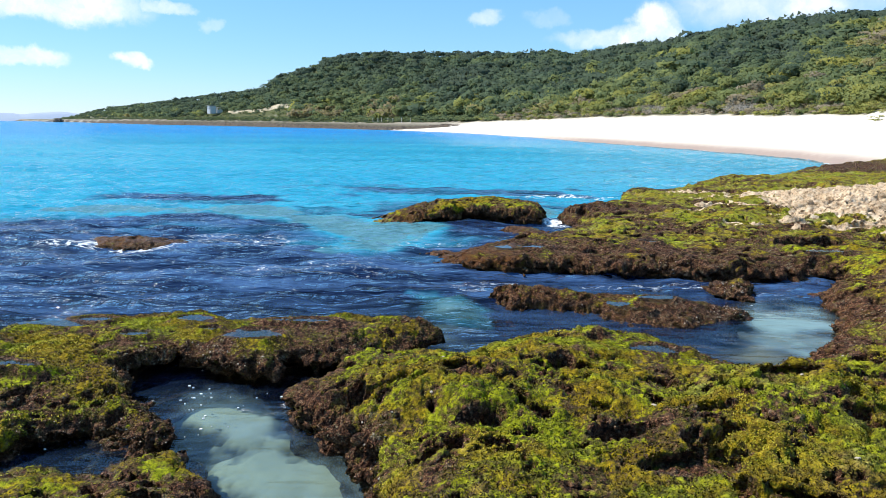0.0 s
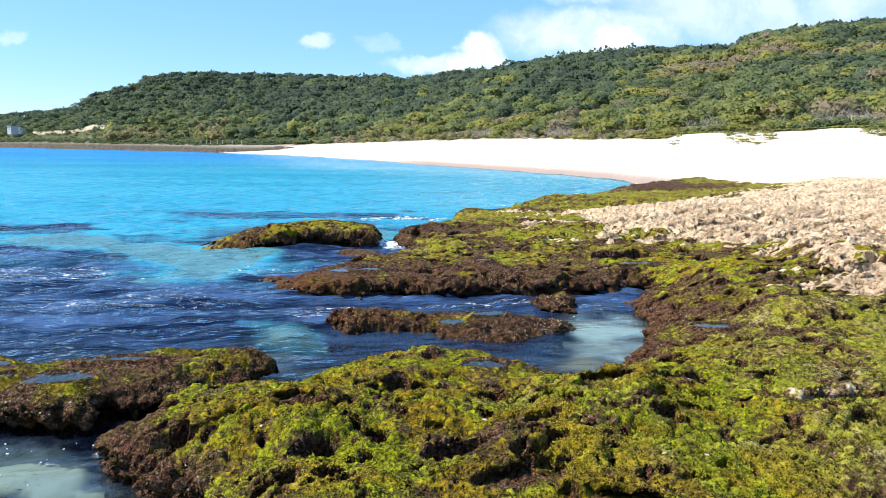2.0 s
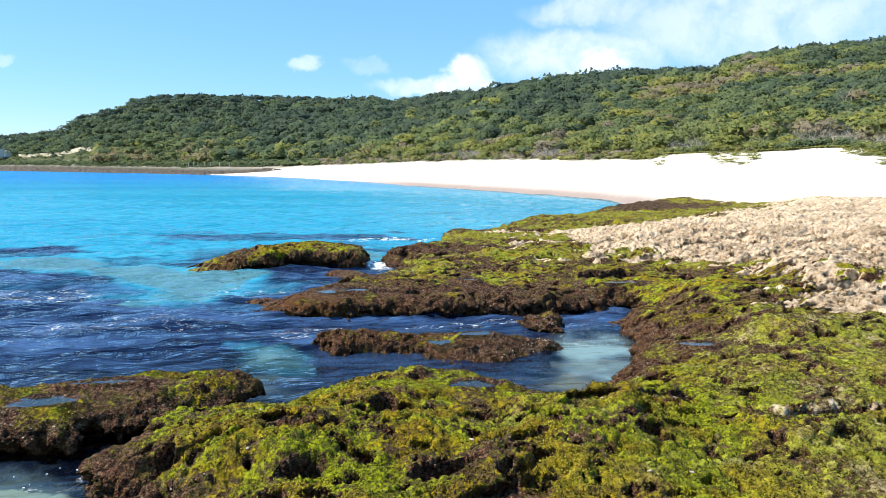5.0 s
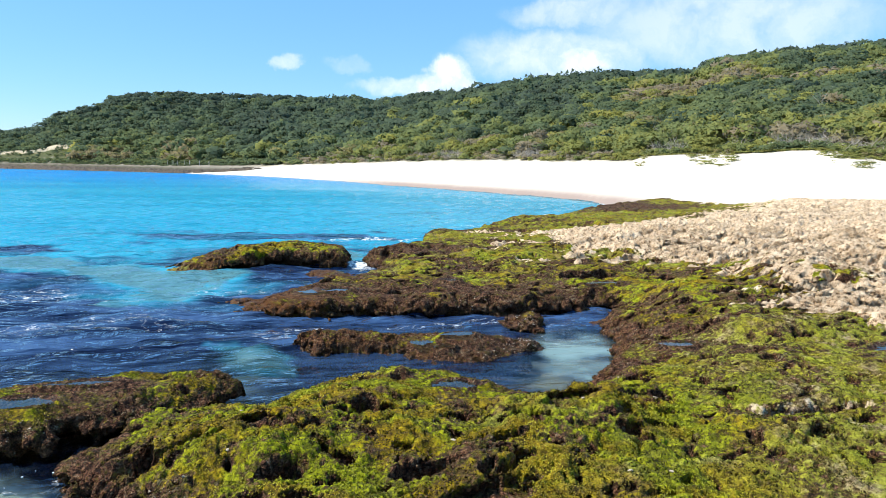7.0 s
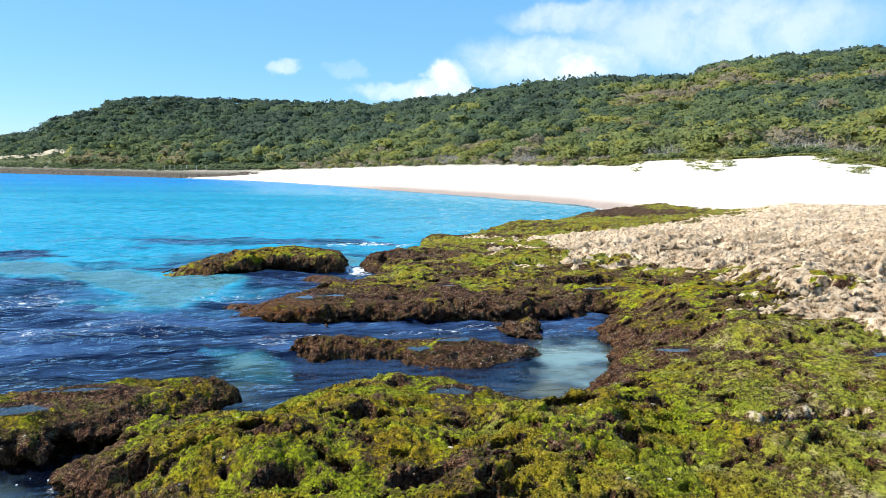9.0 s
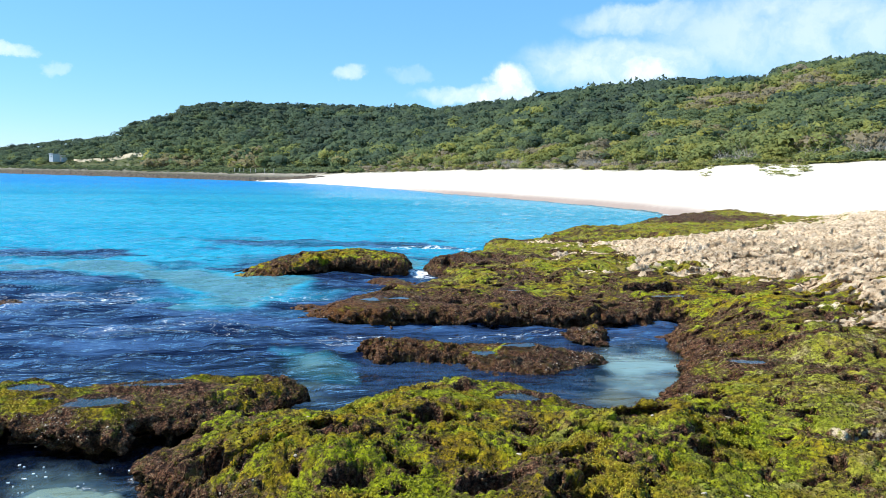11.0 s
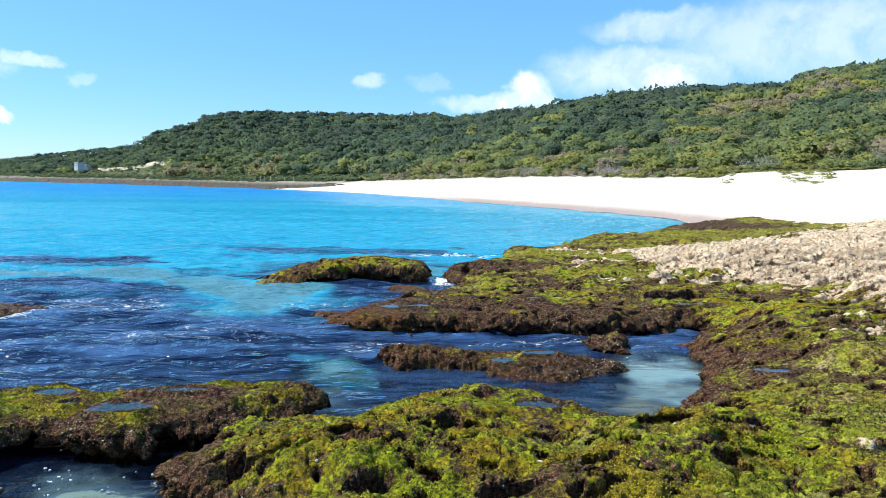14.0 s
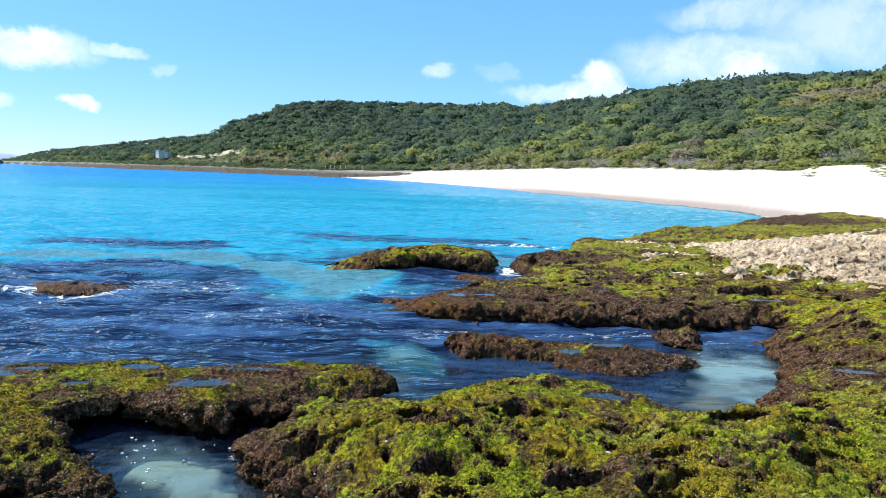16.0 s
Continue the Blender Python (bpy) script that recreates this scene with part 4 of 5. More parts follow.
def rock(name, poly, height, label, group="", wall=0.72, under=0.12, rough=1.0, mossy=0.5, weedy=0.2, dense=1.0, foot=-0.6, category="rock", parts=None, sprigs=0, dome=0.08):
    """A wave-cut rock: flat pitted top, steep walls that hang over at their foot."""
    px, py = [p[0] for p in poly], [p[1] for p in poly]
    R0 = polygon_distance(np.zeros(1), np.zeros(1), poly)[0][0]
    if R0 < 0:
        az = np.concatenate([np.arange(-180, -42, 2.5), np.arange(-42, -14, 0.4), np.arange(-14, 50, 0.115), np.arange(50, 180, 2.5), [180]])
        r = np.concatenate([0.01 * 1.2 ** np.arange(22), 0.55 * 1.08 ** np.arange(22), 2.99 * 1.004 ** np.arange(247), 8 * 1.003 ** np.arange(140), 12.2 * 1.0017 ** np.arange(206), 17.3 * 1.003 ** np.arange(137), 26.1 * 1.006 ** np.arange(190)])
    else:
        a = np.degrees(np.arctan2(px, py))
        d = np.hypot(px, py)
        a0, a1 = a.min() - 8 / R0 * 6, a.max() + 8 / R0 * 6
        az = np.concatenate([np.arange(a0, -38, 1.2), np.arange(max(a0, -38), a1, 0.12 / dense)])
        r = (R0 - 0.8) * (1 + 0.004 / dense) ** np.arange(int(math.log((d.max() + 0.9) / (R0 - 0.8)) / math.log(1 + 0.004 / dense)) + 1)
    R, A = np.meshgrid(r, np.radians(az), indexing="ij")
    X, Y = R * np.sin(A), R * np.cos(A)
    sd, gx, gy = polygon_distance(X, Y, poly)
    wob = 0.10 * fbm(X * 1.5, Y * 1.5, 2, 121)
    sd = sd + wob * smooth(0, 9, R)
    platform = name == "rock_platform"
    ps, _, _ = polygon_distance(X, Y, PALE_ZONE) if platform else (np.full_like(X, 9.0), 0, 0)
    pale = smooth(1.0, -1.0, ps + 2.2 * fbm(X * 0.4, Y * 0.8, 5, 131, gain=0.62)) * smooth(-0.3, 0.4, ps * -0.2 + 0.5)
    pale = pale * (1 - 0.8 * smooth(0.2, 0.5, fbm(X * 0.8, Y * 1.6, 4, 135)) * smooth(-3.5, -0.5, ps))
    if platform:
        for cx, cy, ax, ay in BARE_SPOTS:
            pale = np.maximum(pale, 0.47 * smooth(1.3, 0.4, np.hypot((X - cx) / ax, (Y - cy) / ay) + 0.4 * vnoise(X * 3, Y * 3, seed=133)))
    if platform:
        pale = np.maximum(pale, smooth(33, 40, X) * smooth(30, 40, Y) * smooth(-0.1, 0.25, fbm(X * 0.25, Y * 0.4, 3, 134)))
    H = height(X, Y)
    seen = 0.3 + 0.7 * smooth(1.4, 2.9, R) * smooth(56, 48, np.abs(np.degrees(A) - 7))
    pits, cave, H = rock_surface(X, Y, H, rough * seen, pale)
    hollow = np.zeros_like(X)
    for hx, hy, ax, ay, dep in HOLLOWS:
        q = np.hypot((X - hx) / ax, (Y - hy) / ay) + 0.35 * vnoise(X * 5, Y * 5, seed=137)
        H = H - dep * smooth(1.15, 0.6, q)
        hollow = np.maximum(hollow, smooth(1.3, 0.9, q))
        big = hy > 13
        H = H + (0.35 if big else 0.15) * dep * np.exp(-((X - hx) / (ax * 1.3)) ** 2 - ((Y - hy - ay * 1.5) / ay) ** 2)
        cave = np.maximum(cave, (0.8 if big else 0.4) * dep * smooth(1.15, 0.6, q))
    pool, calm = np.zeros_like(X), np.zeros_like(X)
    for i, (hx, hy, ax, ay) in enumerate(PUDDLES):
        if polygon_distance(np.array([hx]), np.array([hy]), poly)[0][0] > 0:
            continue
        lev = float(height(np.array([hx]), np.array([hy]))[0]) + (0.03 if hy > 9.9 else -0.005)
        LEVELS[i] = lev
        q = np.hypot((X - hx) / ax, (Y - hy) / ay) + 0.35 * vnoise(X * 5, Y * 5, seed=139)
        H = H + (height(X, Y) + 0.3 * (H - height(X, Y)) - 0.02 - H) * smooth(4.5, 2.0, q)
        H = H + (lev - 0.07 + 0.075 * np.minimum(q * q, 1.5) - H) * smooth(1.9, 1.2, q)
        pool, calm = np.maximum(pool, smooth(1.25, 1.0, q)), np.maximum(calm, smooth(3.2, 1.4, q))
        cave = cave * smooth(2.5, 5.0, q)
    edge = np.minimum(sd, 0)
    rim = H - 0.08 * np.exp(edge / 0.08) - dome * np.exp(edge / 0.32)
    s = np.clip(sd, 0, wall) / wall
    drop = smooth(0.8, 1.0, s)
    Z = np.where(sd > 0, rim + (-0.14 - rim) * np.clip(s / 0.8, 0, 1) ** 0.8 + (foot + 0.14) * drop, rim)
    level = Z * 6.5 + 2 * vnoise(X * 0.7, Y * 0.7, seed=140)
    ledge = 0.10 * vnoise(level, X * 0.6 + Y * 0.5, seed=142)
    out = (0.05 + 0.05 * fbm(X * 1.3, Y * 1.3, 2, 141)) * np.sin(np.pi * np.clip(s * 1.4, 0, 1)) - under * (1 + 0.8 * vnoise(X * 0.9, Y * 0.9, seed=143)) * smooth(0.3 - 0.4 * under, 0.9 - 0.6 * under, s) + ledge * smooth(0, 0.2, s)
    for hx, hy, rad, dep in UNDERCUTS:
        out = out - dep * smooth(1.0, 0.6, np.hypot(X - hx, Y - hy) / rad + 0.2 * vnoise(X * 3, Y * 3, seed=145)) * smooth(0.12, 0.34, s)
    shift = np.where(sd > 0, out - sd, 0)
    X2, Y2 = X + gx * shift, Y + gy * shift
    # hollows reach back under their far lip
    cave = cave * smooth(0, -0.3, sd) * smooth(2.5, 3.5, R)
    X2, Y2 = X2 + np.sin(A) * cave, Y2 + np.cos(A) * cave
    # knobbly walls
    k = smooth(-0.12, 0.1, sd)
    bump = 0.10 * fbm(X * 2.4, Y * 2.4, 2, 151) + 0.045 * fbm(X * 7, Y * 7, 3, 157, gain=0.65)
    X2, Y2 = X2 + gx * bump * k, Y2 + gy * bump * k
    Z = Z + 0.05 * fbm(X * 6, Y * 6, 3, 161, gain=0.65) * k
    side = k > 0.01
    clump = np.zeros_like(X)
    clump[side] = fbm(X2[side] * 4.5, Y2[side] * 4.5, 4, 163, z=Z[side] * 7, gain=0.6)
    X2, Y2 = X2 + gx * 0.11 * clump * k, Y2 + gy * 0.11 * clump * k
    hush = 1 - 0.85 * calm
    X3, Y3, Z3 = cushions(X2, Y2, Z, R, A, pale, k)
    X2, Y2, Z = X2 + (X3 - X2) * hush, Y2 + (Y3 - Y2) * hush, Z + (Z3 - Z) * hush
    slope = np.hypot(np.gradient(H, axis=0) / np.maximum(np.gradient(R, axis=0), 1e-4), np.gradient(H, axis=1) / np.maximum(R * np.gradient(A, axis=1), 1e-4))
    wet = np.maximum(smooth(0.28, 0.05, Z), pool)
    gro = fbm(X * 0.7, Y * 0.7, 3, 171)
    lush = mossy(X, Y) if callable(mossy) else mossy
    moss = lush + 0.30 * gro + 0.46 * fbm(X * 2.3, Y * 2.3, 4, 172) + 0.4 * (smooth(0.15, 0.6, Z) - 0.5) - 0.35 * smooth(-0.2, 0.1, sd) - 0.55 * smooth(0.05, 0.3, s) - pool - 0.5 * pits - hollow * (0.35 + 0.65 * smooth(11, 13, R)) - 0.4 * smooth(0.8, 2.0, slope)
    weed = (weedy(X, Y) if callable(weedy) else weedy) * smooth(0.6, 0.15, Z) * (0.6 + gro)
    dry = np.zeros_like(X)
    if platform:
        dry = np.clip(smooth(3.2, 6.0, X - 0.25 * (Y - 5)) * smooth(10.5, 8.5, Y) + 0.3 * smooth(14.0, 16.5, Y) + 0.9 * smooth(3.0, 4.2, X) * smooth(4.8, 4.2, Y) + 0.25 * gro, 0, 1)
    keep = np.maximum.reduce([sd[:-1, :-1], sd[1:, :-1], sd[:-1, 1:], sd[1:, 1:]]) < wall
    attrs = [("moss", np.clip(moss, 0, 1)), ("pale", pale), ("weed", np.clip(weed, 0, 1)), ("wet", wet), ("dry", dry)]
    if sprigs:
        g = np.random.default_rng(len(name) + int(sprigs))
        ok = np.flatnonzero((moss + 0.5 * vnoise(X * 8, Y * 8, seed=173) > 0.42) & (sd < 0.0) & (R > 3.2) & (R < 13) & (pale < 0.4) & (np.abs(np.degrees(A)) < 50))
        pick = g.choice(ok, min(sprigs, len(ok)))
        tone = np.clip(0.44 + 0.62 * fbm(X * 1.3, Y * 1.3, 3, 175) + 0.06 * vnoise(X * 14, Y * 14, seed=177) + 0.22 * dry, 0, 1)
        SPRIGS.append(np.stack([v.ravel()[pick] for v in (X2, Y2, Z, tone, R, 0 * R)], 1))
    # brown and rusty weed on the walls, and barnacles in patches
    g = np.random.default_rng(int(len(poly) * 7 + 100 * abs(poly[0][0])))
    ok = np.flatnonzero((sd > -0.25) & (s < 0.8) & (Z > 0.0) & (R > 3.2) & (R < 27) & (pale < 0.4) & (moss < 0.45) & (np.abs(np.degrees(A)) < 50))
    if len(ok):
        pick = g.choice(ok, min(26000, len(ok) // 3))
        tone = np.clip(0.10 + 0.16 * fbm(X * 3, Y * 3, 2, 179), 0, 0.4)
        SPRIGS.append(np.stack([v.ravel()[pick] for v in (X2, Y2, Z, tone, R, np.clip(weed * 1.5 * (vnoise(X * 2, Y * 2, seed=181) + 0.6), 0, 1))], 1))
        bar = smooth(0.15, 0.6, vnoise(X * 0.9, Y * 0.9, seed=183) + 0.5 * vnoise(X * 3, Y * 3, seed=184)).ravel()[ok]
        for bx, by, rad in BARNACLED:
            bar = np.maximum(bar, 3.0 * smooth(1.0, 0.3, np.hypot(X.ravel()[ok] - bx, Y.ravel()[ok] - by) / rad))
        pick = ok[g.random(len(ok)) < 0.02 * bar]
        pick = pick[R.ravel()[pick] < 17]
        BARNACLES.append(np.stack([v.ravel()[pick] for v in (X2, Y2, Z, gx, gy, R)], 1))
    if not parts:
        return tagged(new(name, grid_mesh(name, X2, Y2, Z, keep, ROCK, attrs)), label, category, group)
    base = tagged(new(name), label, category, group)
    xc, yc, pc = X[:-1, :-1], Y[:-1, :-1], ps[:-1, :-1]
    rest = keep
    for part_name, part_label, test in parts:
        mine = rest & test(xc, yc, pc)
        rest = rest & ~mine
        if mine.any():
            ob = new(part_name, grid_mesh(part_name, X2, Y2, Z, mine, ROCK, attrs))
            ob.parent = base
            tagged(ob, part_label)
    return base


# caves under the rims: x, y, radius, depth
UNDERCUTS = [(-3.35, 7.7, 0.62, 0.9), (-1.75, 8.05, 0.42, 0.7), (-0.35, 21.3, 0.6, 0.7), (1.0, 21.6, 0.5, 0.35), (1.9, 21.6, 0.35, 0.4), (-3.2, 6.6, 0.35, 0.3), (-4.3, 7.0, 0.5, 0.3), (6.5, 13.4, 0.5, 0.4), (5.2, 13.5, 0.35, 0.3),
             (3.3, 14.0, 0.4, 0.3), (1.9, 14.2, 0.4, 0.3)]
BARNACLED = [(4.6, 10.6, 0.7), (4.0, 10.4, 0.4), (-2.6, 7.7, 0.5), (4.6, 13.8, 0.6), (5.2, 12.1, 0.5), (3.1, 14.0, 0.5), (-0.5, 5.2, 0.5)]
BARE_SPOTS = [(4.9, 5.1, 0.7, 0.14), (5.6, 5.0, 0.4, 0.15), (4.05, 5.95, 0.2, 0.2), (9.0, 10.9, 0.5, 0.3), (7.3, 14.1, 0.5, 0.15), (8.6, 24, 0.8, 0.6), (5.2, 4.6, 0.5, 0.15), (8.3, 6.2, 0.5, 0.2)]


def platform_height(X, Y):
    """The tops, with low terraces on the far part."""
    t = 1.6 * fbm(X * 0.22, Y * 0.30, 2, 411)
    t = t - np.floor(t)
    return tops(X, Y, NEAR_TOPS + FAR_TOPS) + 0.14 * smooth(15, 19, Y) * (smooth(0.0, 0.15, t) - t)


def platform_moss(X, Y):
    """Rich on the near outcrop and the right bank, thin on the brown shelf edges."""
    m = 0.51 + 0 * X
    m = m - 0.27 * smooth(1.1, 0.5, np.hypot((X - 3.0) / 4.6, (Y - 14.2) / 1.7))
    m = m - 0.55 * smooth(1.15, 0.5, np.hypot((X - 5.9) / 1.5, (Y - 9.9) / 2.5))
    m = m - 0.22 * smooth(1.15, 0.4, np.hypot((X - 7.4) / 1.9, (Y - 10.3) / 2.6))
    m = m - 0.30 * smooth(1.1, 0.5, np.hypot((X - 5.6) / 2.2, (Y - 22) / 3.0))
    m = m - 0.40 * smooth(1.15, 0.5, np.hypot((X - 0.1) / 2.0, (Y - 15.8) / 2.2))
    m = m - 0.12 * smooth(1.1, 0.5, np.hypot((X - 0.4) / 1.9, (Y - 4.3) / 0.9))
    m = m - 0.8 * smooth(1.1, 0.6, np.hypot((X - 25) / 9, (Y - 48) / 7.5))
    m = m + 0.20 * smooth(1.2, 0.4, np.hypot((X - 6.3) / 3.6, (Y - 5.4) / 2.6))
    m = m + 0.22 * smooth(1.2, 0.4, np.hypot((X - 4.3) / 2.0, (Y - 3.7) / 1.0))
    m = m + 0.30 * smooth(14, 18, Y) * fbm(X * 0.22, Y * 0.5, 3, 413) - 0.10 * smooth(13.5, 15, Y) * smooth(26, 20, Y)
    return m + 0.12 * smooth(1.2, 0.5, np.hypot((X - 0.8) / 2.0, (Y - 6.4) / 1.4))


PLATFORM_PARTS = [("limestone_crest", "bare pale pitted limestone", lambda x, y, p: p < 0),
                  ("standing_ground", "olive algae on flat rock", lambda x, y, p: (y < 3.2) | ((x > 9.5) & (y < 9))),
                  ("mossy_outcrop", "rounded outcrop with bright yellow-green algae", lambda x, y, p: (y < 8.9) & (x < 4.0)),
                  ("pool_bank", "gently sloping bank of green and brown algae", lambda x, y, p: (y < 12.6) & (x < 9.6)),
                  ("brown_shelf", "flat brown shelf with rusty weed along its edge", lambda x, y, p: (y < 19.0) & (x < 8.8)),
                  ("far_shelf", "distant low shelf, green on top and brown below", lambda x, y, p: y > -99)]
rock("rock_platform", NEAR_BANK + MID_SHELF + FAR_EDGE, platform_height, "broad wave-cut rock platform covered in yellow-green algae and bare pale limestone", mossy=platform_moss, rough=0.85, weedy=lambda x, y: 0.2 + 0.8 * smooth(2.6, 0.6, x) * smooth(12, 13.5, y),
     category="rock platform", parts=PLATFORM_PARTS, sprigs=90000)
rock("rock_shelf", LEFT_SHELF, lambda x, y: 0.46 - 0.14 * smooth(7.5, 6.6, y) + 0 * x, "undercut brown and olive rock shelf with small puddles", "shore rocks", under=0.6, rough=0.7, mossy=lambda x, y: 0.34 + 0.26 * smooth(7.6, 6.9, y) + 0 * x, dense=1.8, sprigs=26000,
     parts=[("upper_ledge", "olive ledge with small puddles", lambda x, y, p: y > 7.35), ("lower_ledge", "low green ledge over the pool", lambda x, y, p: y > -9)])
rock("rock", LOW_ROCK, lambda x, y: 0.10 + 0.2 * smooth(5.5, 4.3, y) + 0.08 * smooth(-2.9, -2.3, x), "low algae-covered rock beside the sandy pool", "shore rocks", mossy=0.78, sprigs=8000, dense=0.6)
rock("rock_islet", ISLET, lambda x, y: 0.10 + 0.46 * smooth(-2.6, 0.2, x) + 0 * y, "isolated mossy rock islet in the shallow sea", "shore rocks", mossy=0.37, weedy=0.6, under=0.2, dense=2.2, dome=0.12)
rock("rock", ISLAND, lambda x, y: 0.12 + 0.06 * smooth(1.8, 1.0, x) - 0.10 * smooth(3.9, 4.6, x) + 0.22 * smooth(-0.55, 0.15, y + 0.26 * (x - 0.85) - 11.6), "long brown barnacled rock with three puddles", "shore rocks", mossy=-0.08, weedy=0.3, rough=0.8, dense=2.2, dome=0.05, under=0.05)
rock("rock", SMALL_ROCK, lambda x, y: 0.31 + 0 * x, "small brown rock standing in the inlet", "shore rocks", mossy=0.0, rough=0.6, dense=2.2, dome=0.1)
rock("rock", AWASH, lambda x, y: 0.14 + 0 * x, "rusty brown rock barely above the water", "shore rocks", mossy=0.1, weedy=1.0, rough=0.5)
rock("rock", REEF_TOP, lambda x, y: 0.08 + 0 * x, "rusty brown reef top awash in the sea", "shore rocks", mossy=0.0, weedy=1.0, rough=0.5)


def build_sprigs():
    """Fine tufts of algae on the nearer rocks."""
    g = np.random.default_rng(71)
    p = np.concatenate(SPRIGS)
    n = 2
    p = np.repeat(p, n, 0)
    c = p[:, :3] + g.normal(0, 1, (len(p), 3)) * (0.012, 0.012, 0.002)
    size = (0.006 + 0.008 * g.random(len(p))) * (0.7 + p[:, 4] * 0.06)
    d = g.normal(0, 0.8, (len(p), 3)) + (0, 0, 0.45)
    d /= np.linalg.norm(d, axis=1, keepdims=True)
    w = np.cross(d, g.normal(0, 1, (len(p), 3)))
    w /= np.linalg.norm(w, axis=1, keepdims=True)
    a, b, t = c - w * size[:, None] * 0.45 - d * 0.006, c + w * size[:, None] * 0.45 - d * 0.006, c + d * size[:, None]
    co = np.stack([a, b, t], 1).reshape(-1, 3)
    tone = np.repeat(np.clip(p[:, 3] + g.normal(0, 0.03, len(p)), 0, 1), 3)
    me = raw_mesh("algae_turf", co, np.arange(len(co)).reshape(-1, 3), TURF, [("tone", tone), ("rust", np.repeat(p[:, 5], 3))])
    nrm = d * 0.4 + (0, 0, 0.9) + g.normal(0, 0.25, (len(p), 3))
    nrm /= np.linalg.norm(nrm, axis=1, keepdims=True)
    me.normals_split_custom_set_from_vertices(np.repeat(nrm, 3, 0).tolist())
    tagged(new("algae_turf", me), "fine yellow-green and brown algae growing over the rocks", "seaweed", kind="stuff")


build_sprigs()


def build_barnacles():
    """Small pale cones crusted on the wet rock walls."""
    g = np.random.default_rng(73)
    p = np.concatenate(BARNACLES)
    n = len(p)
    out = np.stack([p[:, 3], p[:, 4], np.full(n, 0.35)], 1) + g.normal(0, 0.25, (n, 3))
    out /= np.linalg.norm(out, axis=1, keepdims=True)
    u = np.cross(out, g.normal(0, 1, (n, 3)))
    u /= np.linalg.norm(u, axis=1, keepdims=True)
    v = np.cross(out, u)
    size = (0.005 + 0.010 * g.random((n, 1)) ** 2) * (0.75 + 0.03 * p[:, 5:6])
    ring = [p[:, :3] - out * 0.008 + (u * math.cos(a) + v * math.sin(a)) * size for a in (0, 1.257, 2.513, 3.77, 5.027)]
    lip = [p[:, :3] + out * size * 0.9 + (u * math.cos(a) + v * math.sin(a)) * size * 0.45 for a in (0, 1.257, 2.513, 3.77, 5.027)]
    co = np.stack(ring + lip, 1).reshape(-1, 3)
    f = [(i, (i + 1) % 5, 5 + (i + 1) % 5, 5 + i) for i in range(5)]
    faces = (np.arange(n)[:, None, None] * 10 + np.array(f)[None]).reshape(-1, 4)
    me = raw_mesh("barnacles", co, faces, SHELL, shade=False)
    tagged(new("barnacles", me), "tiny pale barnacles crusted on the wet rock walls", "barnacles", kind="stuff")


build_barnacles()


def puddle(x, y, ax, ay, level):
    bm = bmesh.new()
    ring = []
    for i in range(56):
        a = i * math.tau / 56
        k = 1.05 + 0.16 * math.sin(3 * a + x * 7) + 0.10 * math.sin(5 * a + y * 5) + 0.06 * math.sin(9 * a + x * 3)
        ring.append(bm.verts.new((math.cos(a) * ax * k, math.sin(a) * ay * k, 0)))
    bm.faces.new(ring)
    me = bpy.data.meshes.new("puddle")
    bm.to_mesh(me)
    bm.free()
    me.materials.append(PUDDLE)
    ob = new("puddle", me)
    ob.matrix_world = Matrix.Translation((x, y, level))
    return tagged(ob, "shallow clear puddle in a hollow of the rock", "puddle", "rock puddles")


for i, p in enumerate(PUDDLES):
    if i in LEVELS:
        puddle(*p, LEVELS[i])


def foam_flecks():
    """Small flakes of foam drifting in the near channel and along the rocks."""
    g = random.Random(29)
    co, faces = [], []
    for cx, cy, ax, ay, count in ((-2.6, 7.2, 0.5, 0.3, 16), (-2.4, 6.5, 0.2, 0.5, 8), (-3.4, 6.35, 0.3, 0.25, 5), (-1.95, 7.4, 0.3, 0.2, 4)):
        for _ in range(count):
            x, y, r = g.gauss(cx, ax * 0.6), g.gauss(cy, ay * 0.6), 0.004 + 0.011 * g.random() ** 2.5
            k = len(co)
            z = 0.012
            for layer in (0, -0.012):
                for i in range(7):
                    a = i * math.tau / 7
                    q = r * g.uniform(0.6, 1.2)
                    co.append((x + math.cos(a) * q * 1.5, y + math.sin(a) * q, z + layer))
            faces += [(k, k + 1, k + 2, k + 3), (k, k + 3, k + 4, k + 6), (k + 4, k + 5, k + 6, k + 4)]
            faces += [(k + i, k + 7 + i, k + 7 + (i + 1) % 7, k + (i + 1) % 7) for i in range(7)]
    me = bpy.data.meshes.new("foam_flecks")
    me.from_pydata(co, [], [f if len(set(f)) == 4 else f[:3] for f in faces])
    me.materials.append(FOAM)
    tagged(new("foam_flecks", me), "small white flakes of foam drifting on the water", "foam", kind="stuff")


foam_flecks()

# ---- woods and scrub ----


